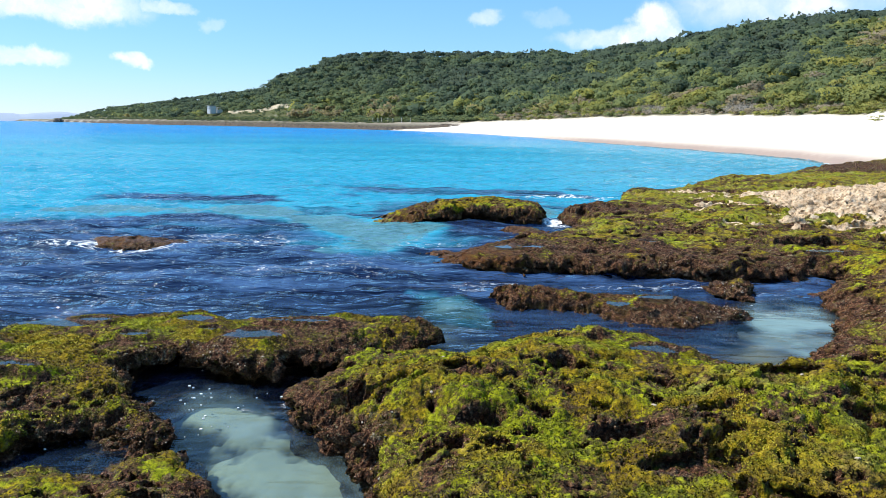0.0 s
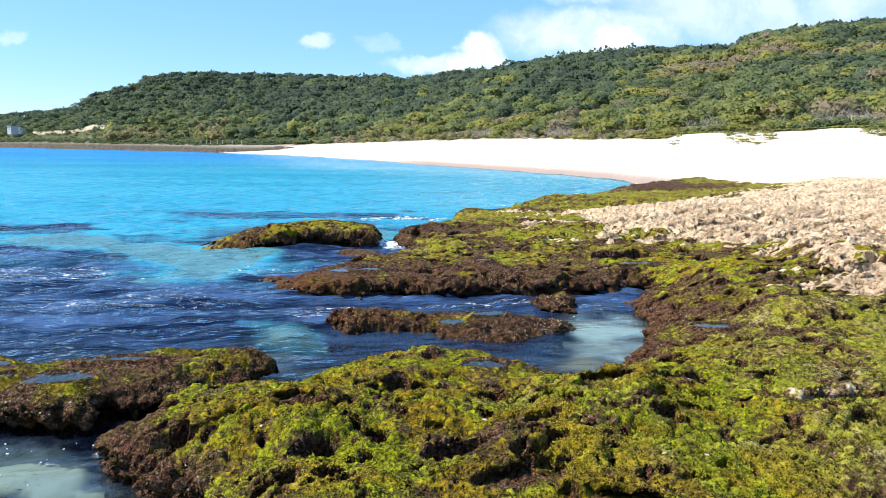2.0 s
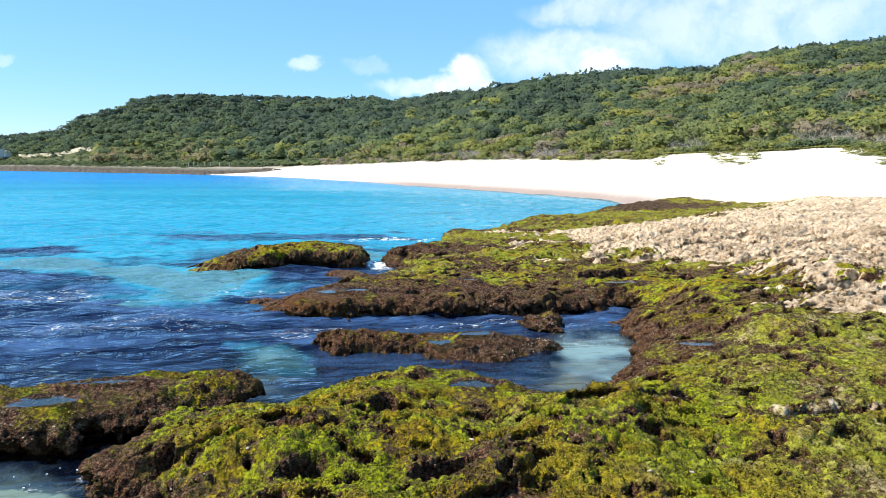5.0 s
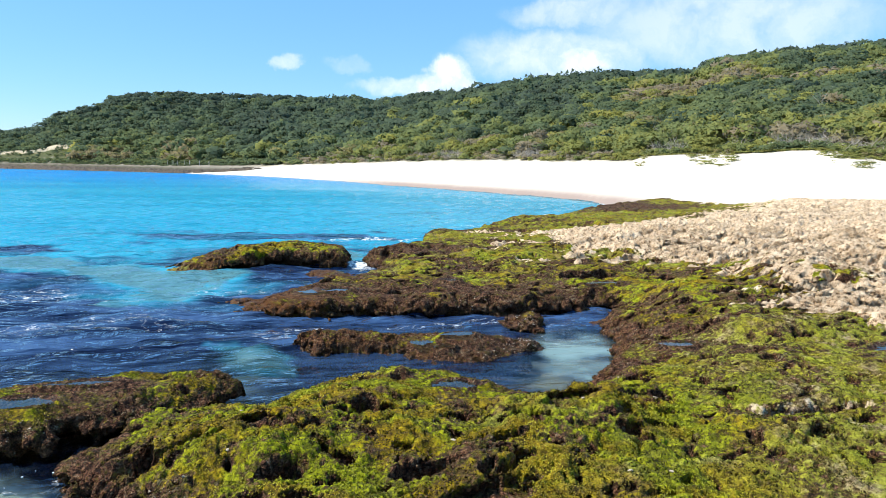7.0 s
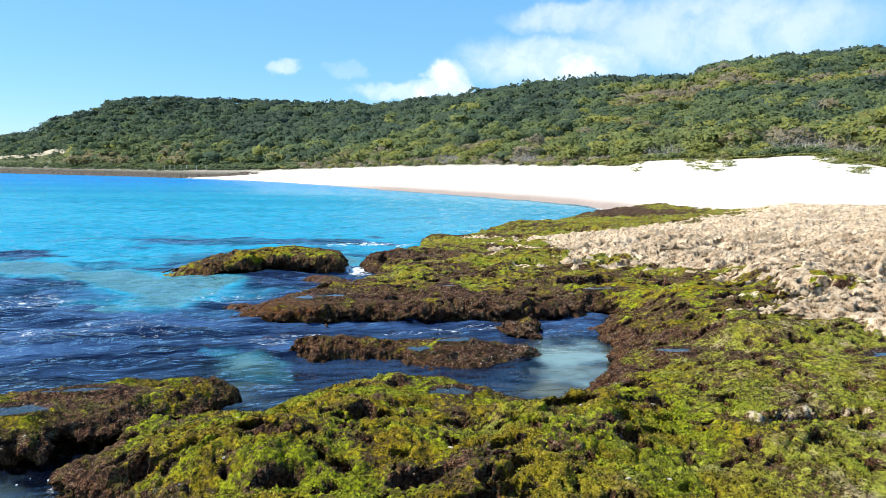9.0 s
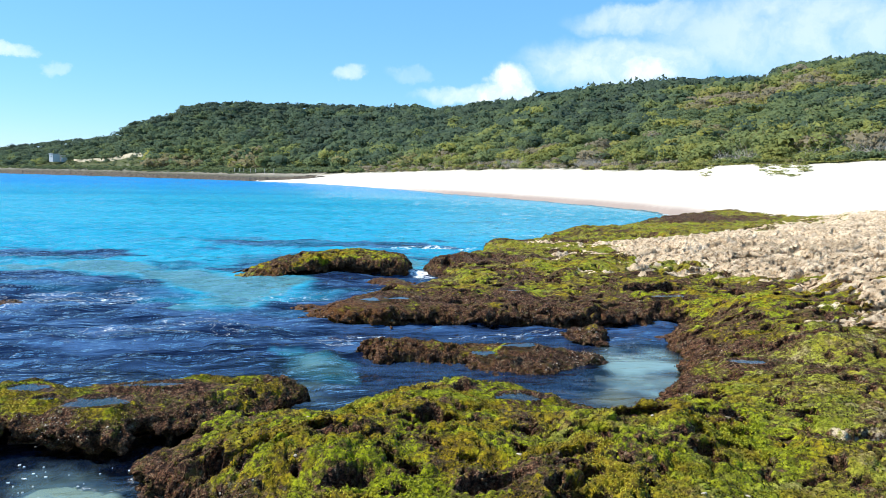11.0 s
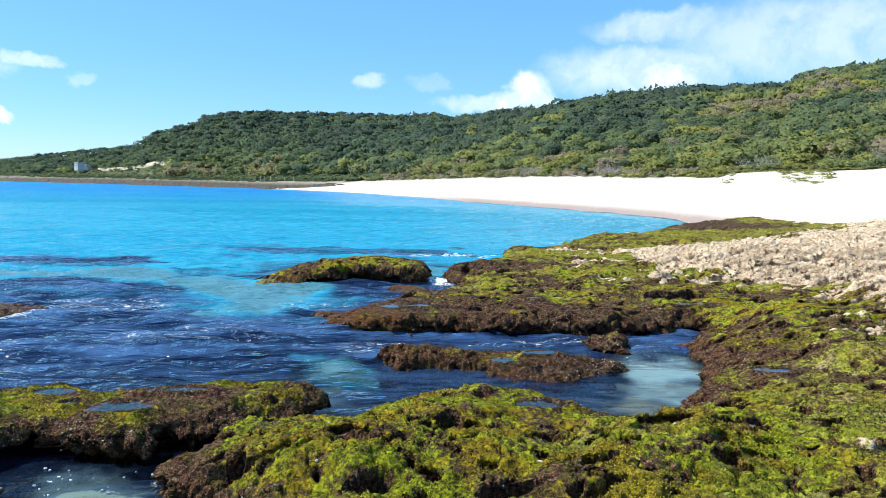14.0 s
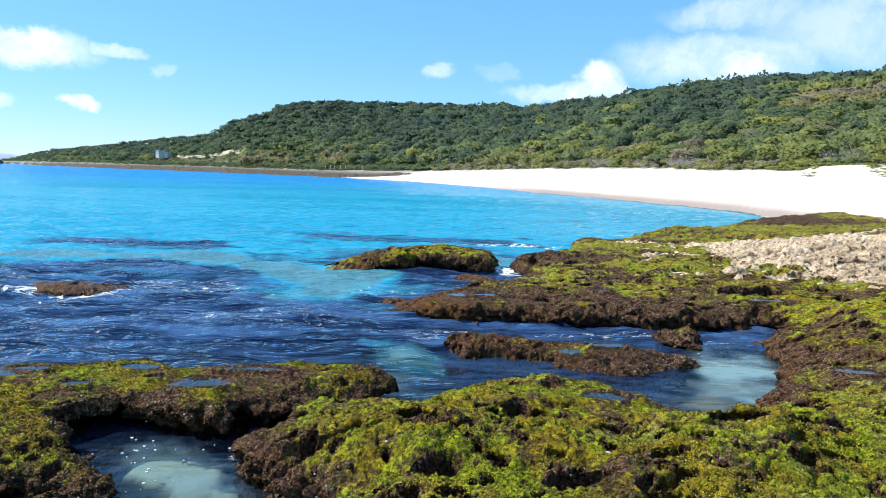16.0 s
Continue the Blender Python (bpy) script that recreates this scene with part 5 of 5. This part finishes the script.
def crown(seed, quads, flat=0.8, leaf=0.1):
    """A lumpy crown of many small leaf clumps, about 1 across; corners of quads, and their shade of green."""
    g = np.random.default_rng(seed)
    lobes = g.normal(0, 0.22, (7, 3)) * (1, 1, 0.6)
    which = g.integers(0, 7, quads)
    d = g.normal(0, 1, (quads, 3))
    d /= np.linalg.norm(d, axis=1, keepdims=True)
    d[:, 2] = np.where(d[:, 2] < -0.3, -d[:, 2], d[:, 2])
    c = lobes[which] + d * (0.24 + 0.08 * g.random((quads, 1)))
    c[:, 2] = c[:, 2] * flat + 0.35
    n = d + g.normal(0, 0.55, (quads, 3))
    n /= np.linalg.norm(n, axis=1, keepdims=True)
    t = np.cross(n, g.normal(0, 1, (quads, 3)))
    t /= np.linalg.norm(t, axis=1, keepdims=True)
    b = np.cross(n, t)
    size = leaf * (0.75 + 0.75 * g.random((quads, 1)))
    k = 0.7 + 0.7 * g.random((quads, 3, 1))
    pts = np.stack([c - t * size, c + t * size * 0.4 - b * size, c + t * size * 0.5 + b * size], 1)
    pts = c[:, None] + (pts - c[:, None]) * k
    soft = c - (0, 0, 0.1) + d * 0.35
    soft = soft / np.linalg.norm(soft, axis=1, keepdims=True) + g.normal(0, 0.12, (quads, 3))
    return pts, g.normal(0, 0.025, quads), soft / np.linalg.norm(soft, axis=1, keepdims=True)


def woods(name, places, sizes, tones, quads, label, seed, category="woodland", flat=0.8, leaf=0.1):
    """Many crowns in one mesh. places: n x 3, sizes: width and height, tones: 0 green lifted and blued for haze to 1
    dry straw.
    """
    g = np.random.default_rng(seed)
    kinds = [crown(seed * 50 + i, quads, flat, leaf) for i in range(12)]
    co, tone, nrm = [], [], []
    for i, (p, s, t) in enumerate(zip(places, sizes, tones)):
        pts, var, soft = kinds[i % 12]
        a = g.random() * math.tau
        ca, sa = math.cos(a), math.sin(a)
        q = np.empty_like(pts)
        q[..., 0] = (pts[..., 0] * ca - pts[..., 1] * sa) * s[0] + p[0]
        q[..., 1] = (pts[..., 0] * sa + pts[..., 1] * ca) * s[0] + p[1]
        q[..., 2] = pts[..., 2] * s[1] + p[2]
        co.append(q.reshape(-1, 3))
        nrm.append(np.repeat(np.stack([soft[:, 0] * ca - soft[:, 1] * sa, soft[:, 0] * sa + soft[:, 1] * ca, soft[:, 2]], 1), 3, 0))
        tone.append(np.repeat(np.clip(t + var, 0, 1), 3))
    co, tone = np.concatenate(co), np.concatenate(tone)
    faces = np.arange(len(co)).reshape(-1, 3)
    me = raw_mesh(name, co, faces, LEAF, [("tone", tone)])
    me.normals_split_custom_set_from_vertices(np.concatenate(nrm).tolist())
    return tagged(new(name, me), label, category, kind="stuff")


def scatter(n, u0, u1, az0, az1, seed, power=1.0):
    g = np.random.default_rng(seed)
    az = az0 + (az1 - az0) * g.random(n)
    u = u0 + (u1 - u0) * g.random(n) ** power
    v, d = along(VEGE, az), along(RIDGE, az)
    r = v + u * (d - v)
    x, y = r * np.sin(np.radians(az)), r * np.cos(np.radians(az))
    z = lie(x, y)[0]
    return g, az, u, r, x, y, z


def build_woods():
    g, az, u, r, x, y, z = scatter(6600, 0.03, 1.03, -28.5, 52, 5, 0.85)
    patch = fbm(x / 45, y / 45, 3, 201) + 0.6 * fbm(x / 14, y / 14, 2, 205)
    far = smooth(150, 420, r)
    w = (4.6 + 4.4 * far) * (0.6 + (0.9 - 0.45 * smooth(0.85, 0.95, u)) * g.random(len(r)) ** 1.5)
    h = w * (0.62 + 0.3 * g.random(len(r)))
    low = smooth(0.5, 0.05, u)
    tone = 0.34 + 0.21 * patch * (1 - 0.35 * far) + (0.12 - 0.06 * far) * g.normal(0, 1, len(r)) - 0.14 * smooth(0.7, 0.95, u) + (0.27 - 0.12 * far) * low - 0.12 * far
    dry = smooth(26, 33, az) * smooth(0.35, 0.5, u) * smooth(0.85, 0.65, u)
    tone = tone + dry * 0.4 * smooth(0.0, 0.6, patch + 0.3 * g.normal(0, 1, len(r))) + 0.3 * (g.random(len(r)) < 0.05 + 0.06 * low)
    brown = (u < 0.22) & (((az > -12.2) & (az < -8)) | ((az > -6) & (az < -3.6))) & (g.random(len(r)) < 0.5)
    tone = np.clip(np.where(brown, 0.86, tone), 0.02, 0.93 - 0.50 * smooth(240, 420, r) * smooth(0.22, 0.3, u))
    low = (az > -18.9) & (az < -12.4) & (r < along(VEGE, az) + 50)
    w, h = np.where(low, 3.4, w), np.where(low, 2.6, h)
    for near, name, count, leaf, label in ((True, "lower_woodland", 280, 0.057, "green, olive and dry tan coastal trees and bushes on the slope"),
                                           (False, "hillside_woodland", 88, 0.094, "dense dark green and olive coastal trees on the hillside")):
        pick = (r < 240) == near
        woods(name, np.stack([x, y, z - 0.4], 1)[pick], np.stack([w, h], 1)[pick], tone[pick], count, label, 7, leaf=leaf)
    # skyline trees
    n = 480
    g, az, u, r, x, y, z = scatter(n, 0.985, 1.01, -27.5, 52, 9)
    w = (2.5 + 3.0 * smooth(150, 420, r)) * (0.7 + 0.35 * g.random(n))
    h = w * (0.65 + 0.35 * g.random(n))
    woods("skyline_woodland", np.stack([x, y, z - 0.4], 1), np.stack([w, h], 1), np.clip(0.2 + 0.1 * g.normal(0, 1, n), 0.02, 0.9), 220, "dark tree crowns along the top of the hill", 11, flat=0.55, leaf=0.055)
    # bushes along the sand
    n = 1400
    g, az, u, r, x, y, z = scatter(n, -0.004, 0.16, 3, 52, 13, 1.2)
    w = (1.5 + 1.4 * g.random(n) ** 2) * (0.8 + 0.6 * smooth(100, 300, r))
    tone = 0.6 + 0.10 * g.normal(0, 1, n) + 0.16 * fbm(x / 12, y / 12, 2, 211) + 0.4 * (g.random(n) < 0.55 * smooth(31, 27, az))
    woods("beach_scrub", np.stack([x, y, z - 0.15], 1), np.stack([w, w * 0.75], 1), np.clip(tone, 0.35, 1.0), 150, "low yellow-green and dry grey bushes along the beach", 15, "scrub", leaf=0.075)
    n = 900
    g, az, u, r, x, y, z = scatter(n, 0.0, 0.05, -29, 4, 17)
    w = 3.5 + 2.5 * g.random(n)
    tone = 0.36 + 0.10 * g.normal(0, 1, n)
    woods("coastal_scrub", np.stack([x, y, z - 0.2], 1), np.stack([w, w * 0.55], 1), np.clip(tone, 0.3, 1.0), 70, "low olive and brown scrub behind the reef flat", 19, "scrub")
    # scrub coming down to the reef flat
    n = 700
    g = np.random.default_rng(27)
    az = -29 + 29 * g.random(n)
    v, sh = along(VEGE, az), along(SHORE, az)
    low = np.clip(0.82 + np.maximum(sand_wedge(az), 0), 0, 0.97)
    r = sh + (v - sh) * (low + (1.04 - low) * g.random(n))
    x, y = r * np.sin(np.radians(az)), r * np.cos(np.radians(az))
    w = (2.2 + 2.2 * g.random(n)) * (0.8 + 0.5 * smooth(400, 900, r))
    tone = 0.34 + 0.10 * g.normal(0, 1, n)
    woods("shore_scrub", np.stack([x, y, lie(x, y)[0] - 0.2], 1), np.stack([w, w * 0.5], 1), np.clip(tone, 0.1, 0.95), 60, "low dark green scrub above the reef flat", 29, "scrub")
    # creeping plants reaching on to the sand
    n = 420
    g = np.random.default_rng(23)
    az = 29 + 20 * g.random(n)
    v = along(VEGE, az)
    lobe = smooth(0.0, 0.5, vnoise(az * 0.9, az * 0, seed=221))
    r = v - (1 + 13 * g.random(n) ** 1.6 * lobe)
    x, y = r * np.sin(np.radians(az)), r * np.cos(np.radians(az))
    w = 0.8 + 0.8 * g.random(n)
    woods("beach_creeper", np.stack([x, y, lie(x, y)[0] - 0.06], 1), np.stack([w, w * 0.3], 1), np.clip(0.7 + 0.06 * g.normal(0, 1, n), 0.5, 0.8), 50, "low green creeping plants on the sand", 25, "creeper")


build_woods()


def bmesh_object(name, bm, material, parent=None, label=""):
    me = bpy.data.meshes.new(name)
    bm.to_mesh(me)
    bm.free()
    me.materials.append(material)
    ob = new(name, me)
    if parent:
        ob.parent = parent
    return tagged(ob, label)


def limb(bm, a, b, ra, rb, sides=6):
    """A tapered piece of stem from a to b."""
    a, b = Vector(a), Vector(b)
    d = (b - a).normalized()
    u = d.orthogonal().normalized()
    w = d.cross(u)
    rings = []
    for c, r in ((a, ra), (b, rb)):
        rings.append([bm.verts.new(c + (u * math.cos(i * math.tau / sides) + w * math.sin(i * math.tau / sides)) * r) for i in range(sides)])
    for i in range(sides):
        j = (i + 1) % sides
        bm.faces.new((rings[0][i], rings[0][j], rings[1][j], rings[1][i]))
    bm.faces.new(rings[1])
    bm.faces.new(rings[0][::-1])


def box(bm, x0, x1, y0, y1, z0, z1):
    v = [bm.verts.new(p) for p in ((x0, y0, z0), (x1, y0, z0), (x1, y1, z0), (x0, y1, z0), (x0, y0, z1), (x1, y0, z1), (x1, y1, z1), (x0, y1, z1))]
    for f in ((3, 2, 1, 0), (4, 5, 6, 7), (0, 1, 5, 4), (1, 2, 6, 5), (2, 3, 7, 6), (3, 0, 4, 7)):
        bm.faces.new([v[i] for i in f])


def spot(az, r, drop=0.0):
    x, y = r * math.sin(radians(az)), r * math.cos(radians(az))
    return x, y, float(lie(np.array([x]), np.array([y]))[0][0]) - drop


def at_elevation(az, el):
    """How far out the slope stands at that angle above the eye."""
    r = np.arange(60, 400, 0.5)
    x, y = r * math.sin(radians(az)), r * math.cos(radians(az))
    up = np.degrees(np.arctan2(lie(x, y)[0] - EYE, r))
    return float(r[np.argmax(up > el)])


def dead_tree(az, r, height, seed, label):
    """A bleached leafless tree: a leaning trunk and forking limbs."""
    g = random.Random(seed)
    ob = tagged(new("dead_tree"), label, "dead tree", "bleached dead trees")
    ob.matrix_world = Matrix.Translation(spot(az, r, 0.2))
    bm = bmesh.new()
    p, lean = Vector((0, 0, 0)), Vector((g.uniform(-0.12, 0.12), g.uniform(-0.1, 0.1), 1))
    forks = []
    for i in range(4):
        q = p + lean * height * 0.16 + Vector((g.uniform(-0.1, 0.1), g.uniform(-0.1, 0.1), 0))
        limb(bm, p, q, 0.02 * height * (1 - i * 0.17), 0.02 * height * (0.83 - i * 0.17))
        p = q
        if i > 0:
            forks.append(q)
    bmesh_object("trunk", bm, BARK, ob)
    for q in forks + forks:
        bm = bmesh.new()
        d = Vector((g.uniform(-0.7, 0.7), g.uniform(-0.5, 0.5), g.uniform(0.6, 1.0)))
        a = q
        for k in range(3):
            b = a + d * height * 0.14
            limb(bm, a, b, 0.009 * height * (1 - k * 0.28), 0.009 * height * (0.72 - k * 0.26), 5)
            twig = b + (d + Vector((g.uniform(-0.8, 0.8), g.uniform(-0.5, 0.5), 0.2))) * height * 0.10
            limb(bm, b, twig, 0.004 * height, 0.002 * height, 4)
            d = d + Vector((g.uniform(-0.3, 0.3), g.uniform(-0.2, 0.2), 0.1))
            a = b
        bmesh_object("limb", bm, BARK, ob)
    return ob


dead_tree(43.75, at_elevation(43.75, 4.1), 4.6, 3, "tall bleached leafless tree among green bushes")
dead_tree(41.0, at_elevation(41.0, 4.6), 3.8, 5, "pale dead tree with bare limbs on the slope")
dead_tree(31.2, at_elevation(31.2, 3.2), 2.4, 8, "small grey dead tree above the beach")
dead_tree(45.4, at_elevation(45.4, 6.2), 3.4, 9, "thin bare dead tree on the scrubby slope")


def twiggy_shrubs():
    """Grey leafless shrubs behind the sand."""
    g = np.random.default_rng(31)
    n = 1700
    az = np.where(g.random(n) < 0.85, 13 + 16 * g.random(n), 28 + 20 * g.random(n))
    az = az[smooth(-0.1, 0.25, fbm(az * 0.8, az * 0, 2, 241)) > g.random(n) * 0.9 + 0.1]
    n = len(az)
    u = 0.01 + 0.20 * g.random(n) ** 1.3
    v, d = along(VEGE, az), along(RIDGE, az)
    r = v + u * (d - v)
    x, y = r * np.sin(np.radians(az)), r * np.cos(np.radians(az))
    z = lie(x, y)[0]
    m = 44
    base = np.repeat(np.stack([x, y, z + 0.5], 1), m, 0) + g.normal(0, 1, (n * m, 3)) * (0.8, 0.8, 0.2)
    way = g.normal(0, 1.0, (n * m, 3)) + (0, 0, 0.45)
    tip = base + way * (0.35 + 0.6 * g.random((n * m, 1)))
    side = np.cross(way, g.normal(0, 1, (n * m, 3)))
    side /= np.linalg.norm(side, axis=1, keepdims=True)
    wide = 0.018 + 0.022 * g.random((n * m, 1))
    co = np.stack([base - side * wide, base + side * wide, tip], 1).reshape(-1, 3)
    me = raw_mesh("bare_shrubs", co, np.arange(len(co)).reshape(-1, 3), BARK)
    tagged(new("bare_shrubs", me), "grey leafless shrubs along the top of the beach", "shrubs", kind="stuff")


twiggy_shrubs()


def utility_pole(az, r, top):
    height = EYE + r * math.tan(radians(top)) - spot(az, r, 1.0)[2]
    ob = tagged(new("utility_pole"), "slender grey concrete utility pole above the trees", "utility pole", "utility poles")
    ob.matrix_world = Matrix.Translation(spot(az, r, 1.0))
    bm = bmesh.new()
    limb(bm, (0, 0, 0), (0, 0, height), 0.22, 0.14, 10)
    bmesh_object("pole", bm, CONCRETE, ob)
    bm = bmesh.new()
    box(bm, -0.9, 0.9, -0.06, 0.06, height - 0.9, height - 0.76)
    bmesh_object("crossarm", bm, TRUNK, ob)


utility_pole(2.74, 400, 2.36)
utility_pole(-1.22, 440, 1.86)


POST_AT = [-5.9, -5.5, -5.2, -4.7, -4.3, -3.6, -2.9]


def simple_posts():
    bm = bmesh.new()
    limb(bm, (0, 0, 0), (0, 0, 3.0), 0.2, 0.17, 8)
    me = bpy.data.meshes.new("post")
    bm.to_mesh(me)
    bm.free()
    me.materials.append(CONCRETE)
    for az in POST_AT:
        ob = tagged(new("post", me), "short pale concrete post at the edge of the scrub", "post", "posts behind the reef flat")
        ob.matrix_world = Matrix.Translation(spot(az, float(along(VEGE, az)) - 6, 0.2))


simple_posts()


def house(az, r, base, wide, tall, storeys, label):
    """A small flat-roofed seaside house with windows on its seaward side."""
    ob = tagged(new("house"), label, "house")
    x, y, _ = spot(az, r)
    ob.matrix_world = Matrix.Translation((x, y, EYE + r * math.tan(radians(base)))) @ Matrix.Rotation(radians(-az - 50), 4, "Z")
    bm = bmesh.new()
    box(bm, -wide / 2, wide / 2, -4, 4, -4, tall)
    bmesh_object("wall", bm, PAINT, ob)
    bm = bmesh.new()
    box(bm, -wide / 2 - 0.4, wide / 2 + 0.4, -4.4, 4.4, tall, tall + 0.4)
    bmesh_object("roof", bm, CONCRETE, ob)
    n = max(2, int(wide / 3))
    for s in range(storeys):
        for i in range(n):
            cx, cz = -wide / 2 + (i + 0.5) * wide / n, (s + 0.5) * tall / storeys
            bm = bmesh.new()
            box(bm, cx - 0.5, cx + 0.5, -4.12, -3.9, cz - 0.45, cz + 0.5)
            win = bmesh_object("window", bm, PAINT, ob)
            bm = bmesh.new()
            box(bm, cx - 0.4, cx + 0.4, -4.16, -4.1, cz - 0.35, cz + 0.4)
            bmesh_object("pane", bm, DARKGLASS, win)


house(-18.3, 795, 0.95, 5, 3.8, 2, "white two-storey house among the trees")
house(-17.7, 800, 0.92, 6, 2.8, 1, "low pale house beside a taller white one")


def roadside_bank():
    """Dry cut bank below the shore road."""
    az = np.radians(np.concatenate([np.arange(-17.1, -16.2, 0.05), np.arange(-16.2, -12.2, 0.05)]))
    k = np.linspace(0, 1, 5)
    K, A = np.meshgrid(k, az, indexing="ij")
    deg = np.degrees(A)
    R = along(VEGE, deg) + 44 + 7 * K
    mid = np.interp(deg, [-17.1, -16.86, -15.64, -14.2, -12.5], [0.74, 0.76, 0.84, 0.93, 0.99])
    tall = 0.10 * smooth(-0.75, 0.0, vnoise(deg * 2.2, deg * 0, seed=421)) + 0.02
    Z = EYE + R * np.tan(np.radians(mid + (K - 0.5) * 2 * tall)) + 0.3 * fbm(deg * 9, K * 4, 3, 423)
    Z = np.maximum(Z, lie(R * np.sin(A), R * np.cos(A))[0] + 0.4 + 1.4 * K)
    Z[0] -= 9
    me = grid_mesh("roadside_bank", R * np.sin(A), R * np.cos(A), Z, np.ones((4, A.shape[1] - 1), bool), BANK)
    tagged(new("roadside_bank", me), "dry tan cut bank below the shore road", "bank", kind="structure")


roadside_bank()


def sea_stack():
    """Dark block of rock at the end of the reef flat."""
    bm = bmesh.new()
    bmesh.ops.create_icosphere(bm, subdivisions=4, radius=1)
    for v in bm.verts:
        n = noise.fractal(v.co * 2.2, 0.6, 2.0, 4)
        v.co = Vector((v.co.x * 11, v.co.y * 8, max(v.co.z, -0.3) * 7)) * (1 + 0.3 * n)
    x, y, z = spot(-28.75, 1900)
    ob = bmesh_object("sea_stack", bm, TRUNK)
    ob.matrix_world = Matrix.Translation((x, y, 1.5))
    tagged(ob, "dark block of rock at the end of the reef flat", "sea rock")


sea_stack()


def reef_edge():
    """Dark broken reef rock along the far waterline."""
    az = np.radians(np.arange(-29.5, 2.0, 0.05))
    k = np.linspace(-0.04, 0.6, 26)
    K, A = np.meshgrid(k, az, indexing="ij")
    deg = np.degrees(A)
    sh, v = along(SHORE, deg), along(VEGE, deg)
    R = sh + (v - sh) * (K * (0.4 + 0.6 * smooth(-2, -6, deg)) + 0.9 * np.maximum(sand_wedge(deg), 0))
    X, Y = R * np.sin(A), R * np.cos(A)
    lump = fbm(deg * 3.1, K * 9, 4, 401, gain=0.7)
    Z = lie(X, Y)[0] + 0.25 + (0.5 + 0.9 * smooth(300, 800, R)) * (0.25 + lump) * smooth(-0.04, 0.02, K) * smooth(0.6, 0.3, K) - 0.9 * smooth(0.02, -0.04, K) - 0.6 * smooth(0.45, 0.6, K) - 0.8 * smooth(-0.5, 2.0, deg)
    me = grid_mesh("reef_edge", X, Y, Z, np.ones((X.shape[0] - 1, X.shape[1] - 1), bool), REEF)
    tagged(new("reef_edge", me), "dark broken reef rock along the far waterline", "reef", kind="structure")


reef_edge()


def far_hill():
    """A hazy range across the sea."""
    az = np.radians(np.arange(-60, -26.9, 0.25))
    r = np.array([4600.0, 4700.0, 4800.0, 4900.0])
    R, A = np.meshgrid(r, az, indexing="ij")
    top = 46 + 14 * fbm(np.degrees(A) * 0.35, A * 0, 4, 231)
    Z = np.array([-5, 0.7, 1.0, 0.2])[:, None] * np.where(np.array([1, 0, 0, 0])[:, None] == 1, 1, top)
    me = grid_mesh("far_hill", R * np.sin(A), R * np.cos(A), Z, np.ones((3, A.shape[1] - 1), bool), HAZE)
    tagged(new("far_hill", me), "pale hazy hills across the water", "backdrop", kind="structure")


far_hill()


def pebbles():
    """Loose shells and bleached coral bits lying on the near rocks."""
    g = random.Random(17)
    deps = bpy.context.evaluated_depsgraph_get()
    kinds = []
    for k in range(3):
        bm = bmesh.new()
        bmesh.ops.create_icosphere(bm, subdivisions=2, radius=1)
        for v in bm.verts:
            n = noise.noise(v.co * 1.7 + Vector((k * 9, 0, 0)))
            v.co = Vector((v.co.x * 1.3, v.co.y * 0.8, v.co.z * 0.45)) * (1 + 0.4 * n)
        me = bpy.data.meshes.new("shell")
        bm.to_mesh(me)
        bm.free()
        me.materials.append(SHELL)
        for f in me.polygons:
            f.use_smooth = True
        kinds.append(me)
    for i in range(12):
        az, r = g.uniform(-2, 38), g.uniform(4.6, 7.2)
        x, y = r * math.sin(radians(az)), r * math.cos(radians(az))
        hit, place, normal, _, ob, _ = scene.ray_cast(deps, Vector((x, y, 2.5)), Vector((0, 0, -1)))
        if not hit or place.z < 0.4:
            continue
        size = g.uniform(0.008, 0.022)
        ob = new("shell", kinds[i % 3])
        ob.matrix_world = Matrix.Translation(place + Vector((0, 0, size * 0.25))) @ Matrix.Rotation(g.uniform(0, 6), 4, "Z") @ Matrix.Scale(size, 4)
        tagged(ob, "bleached white shell fragment lying on the algae", "shell", "loose shells")


pebbles()
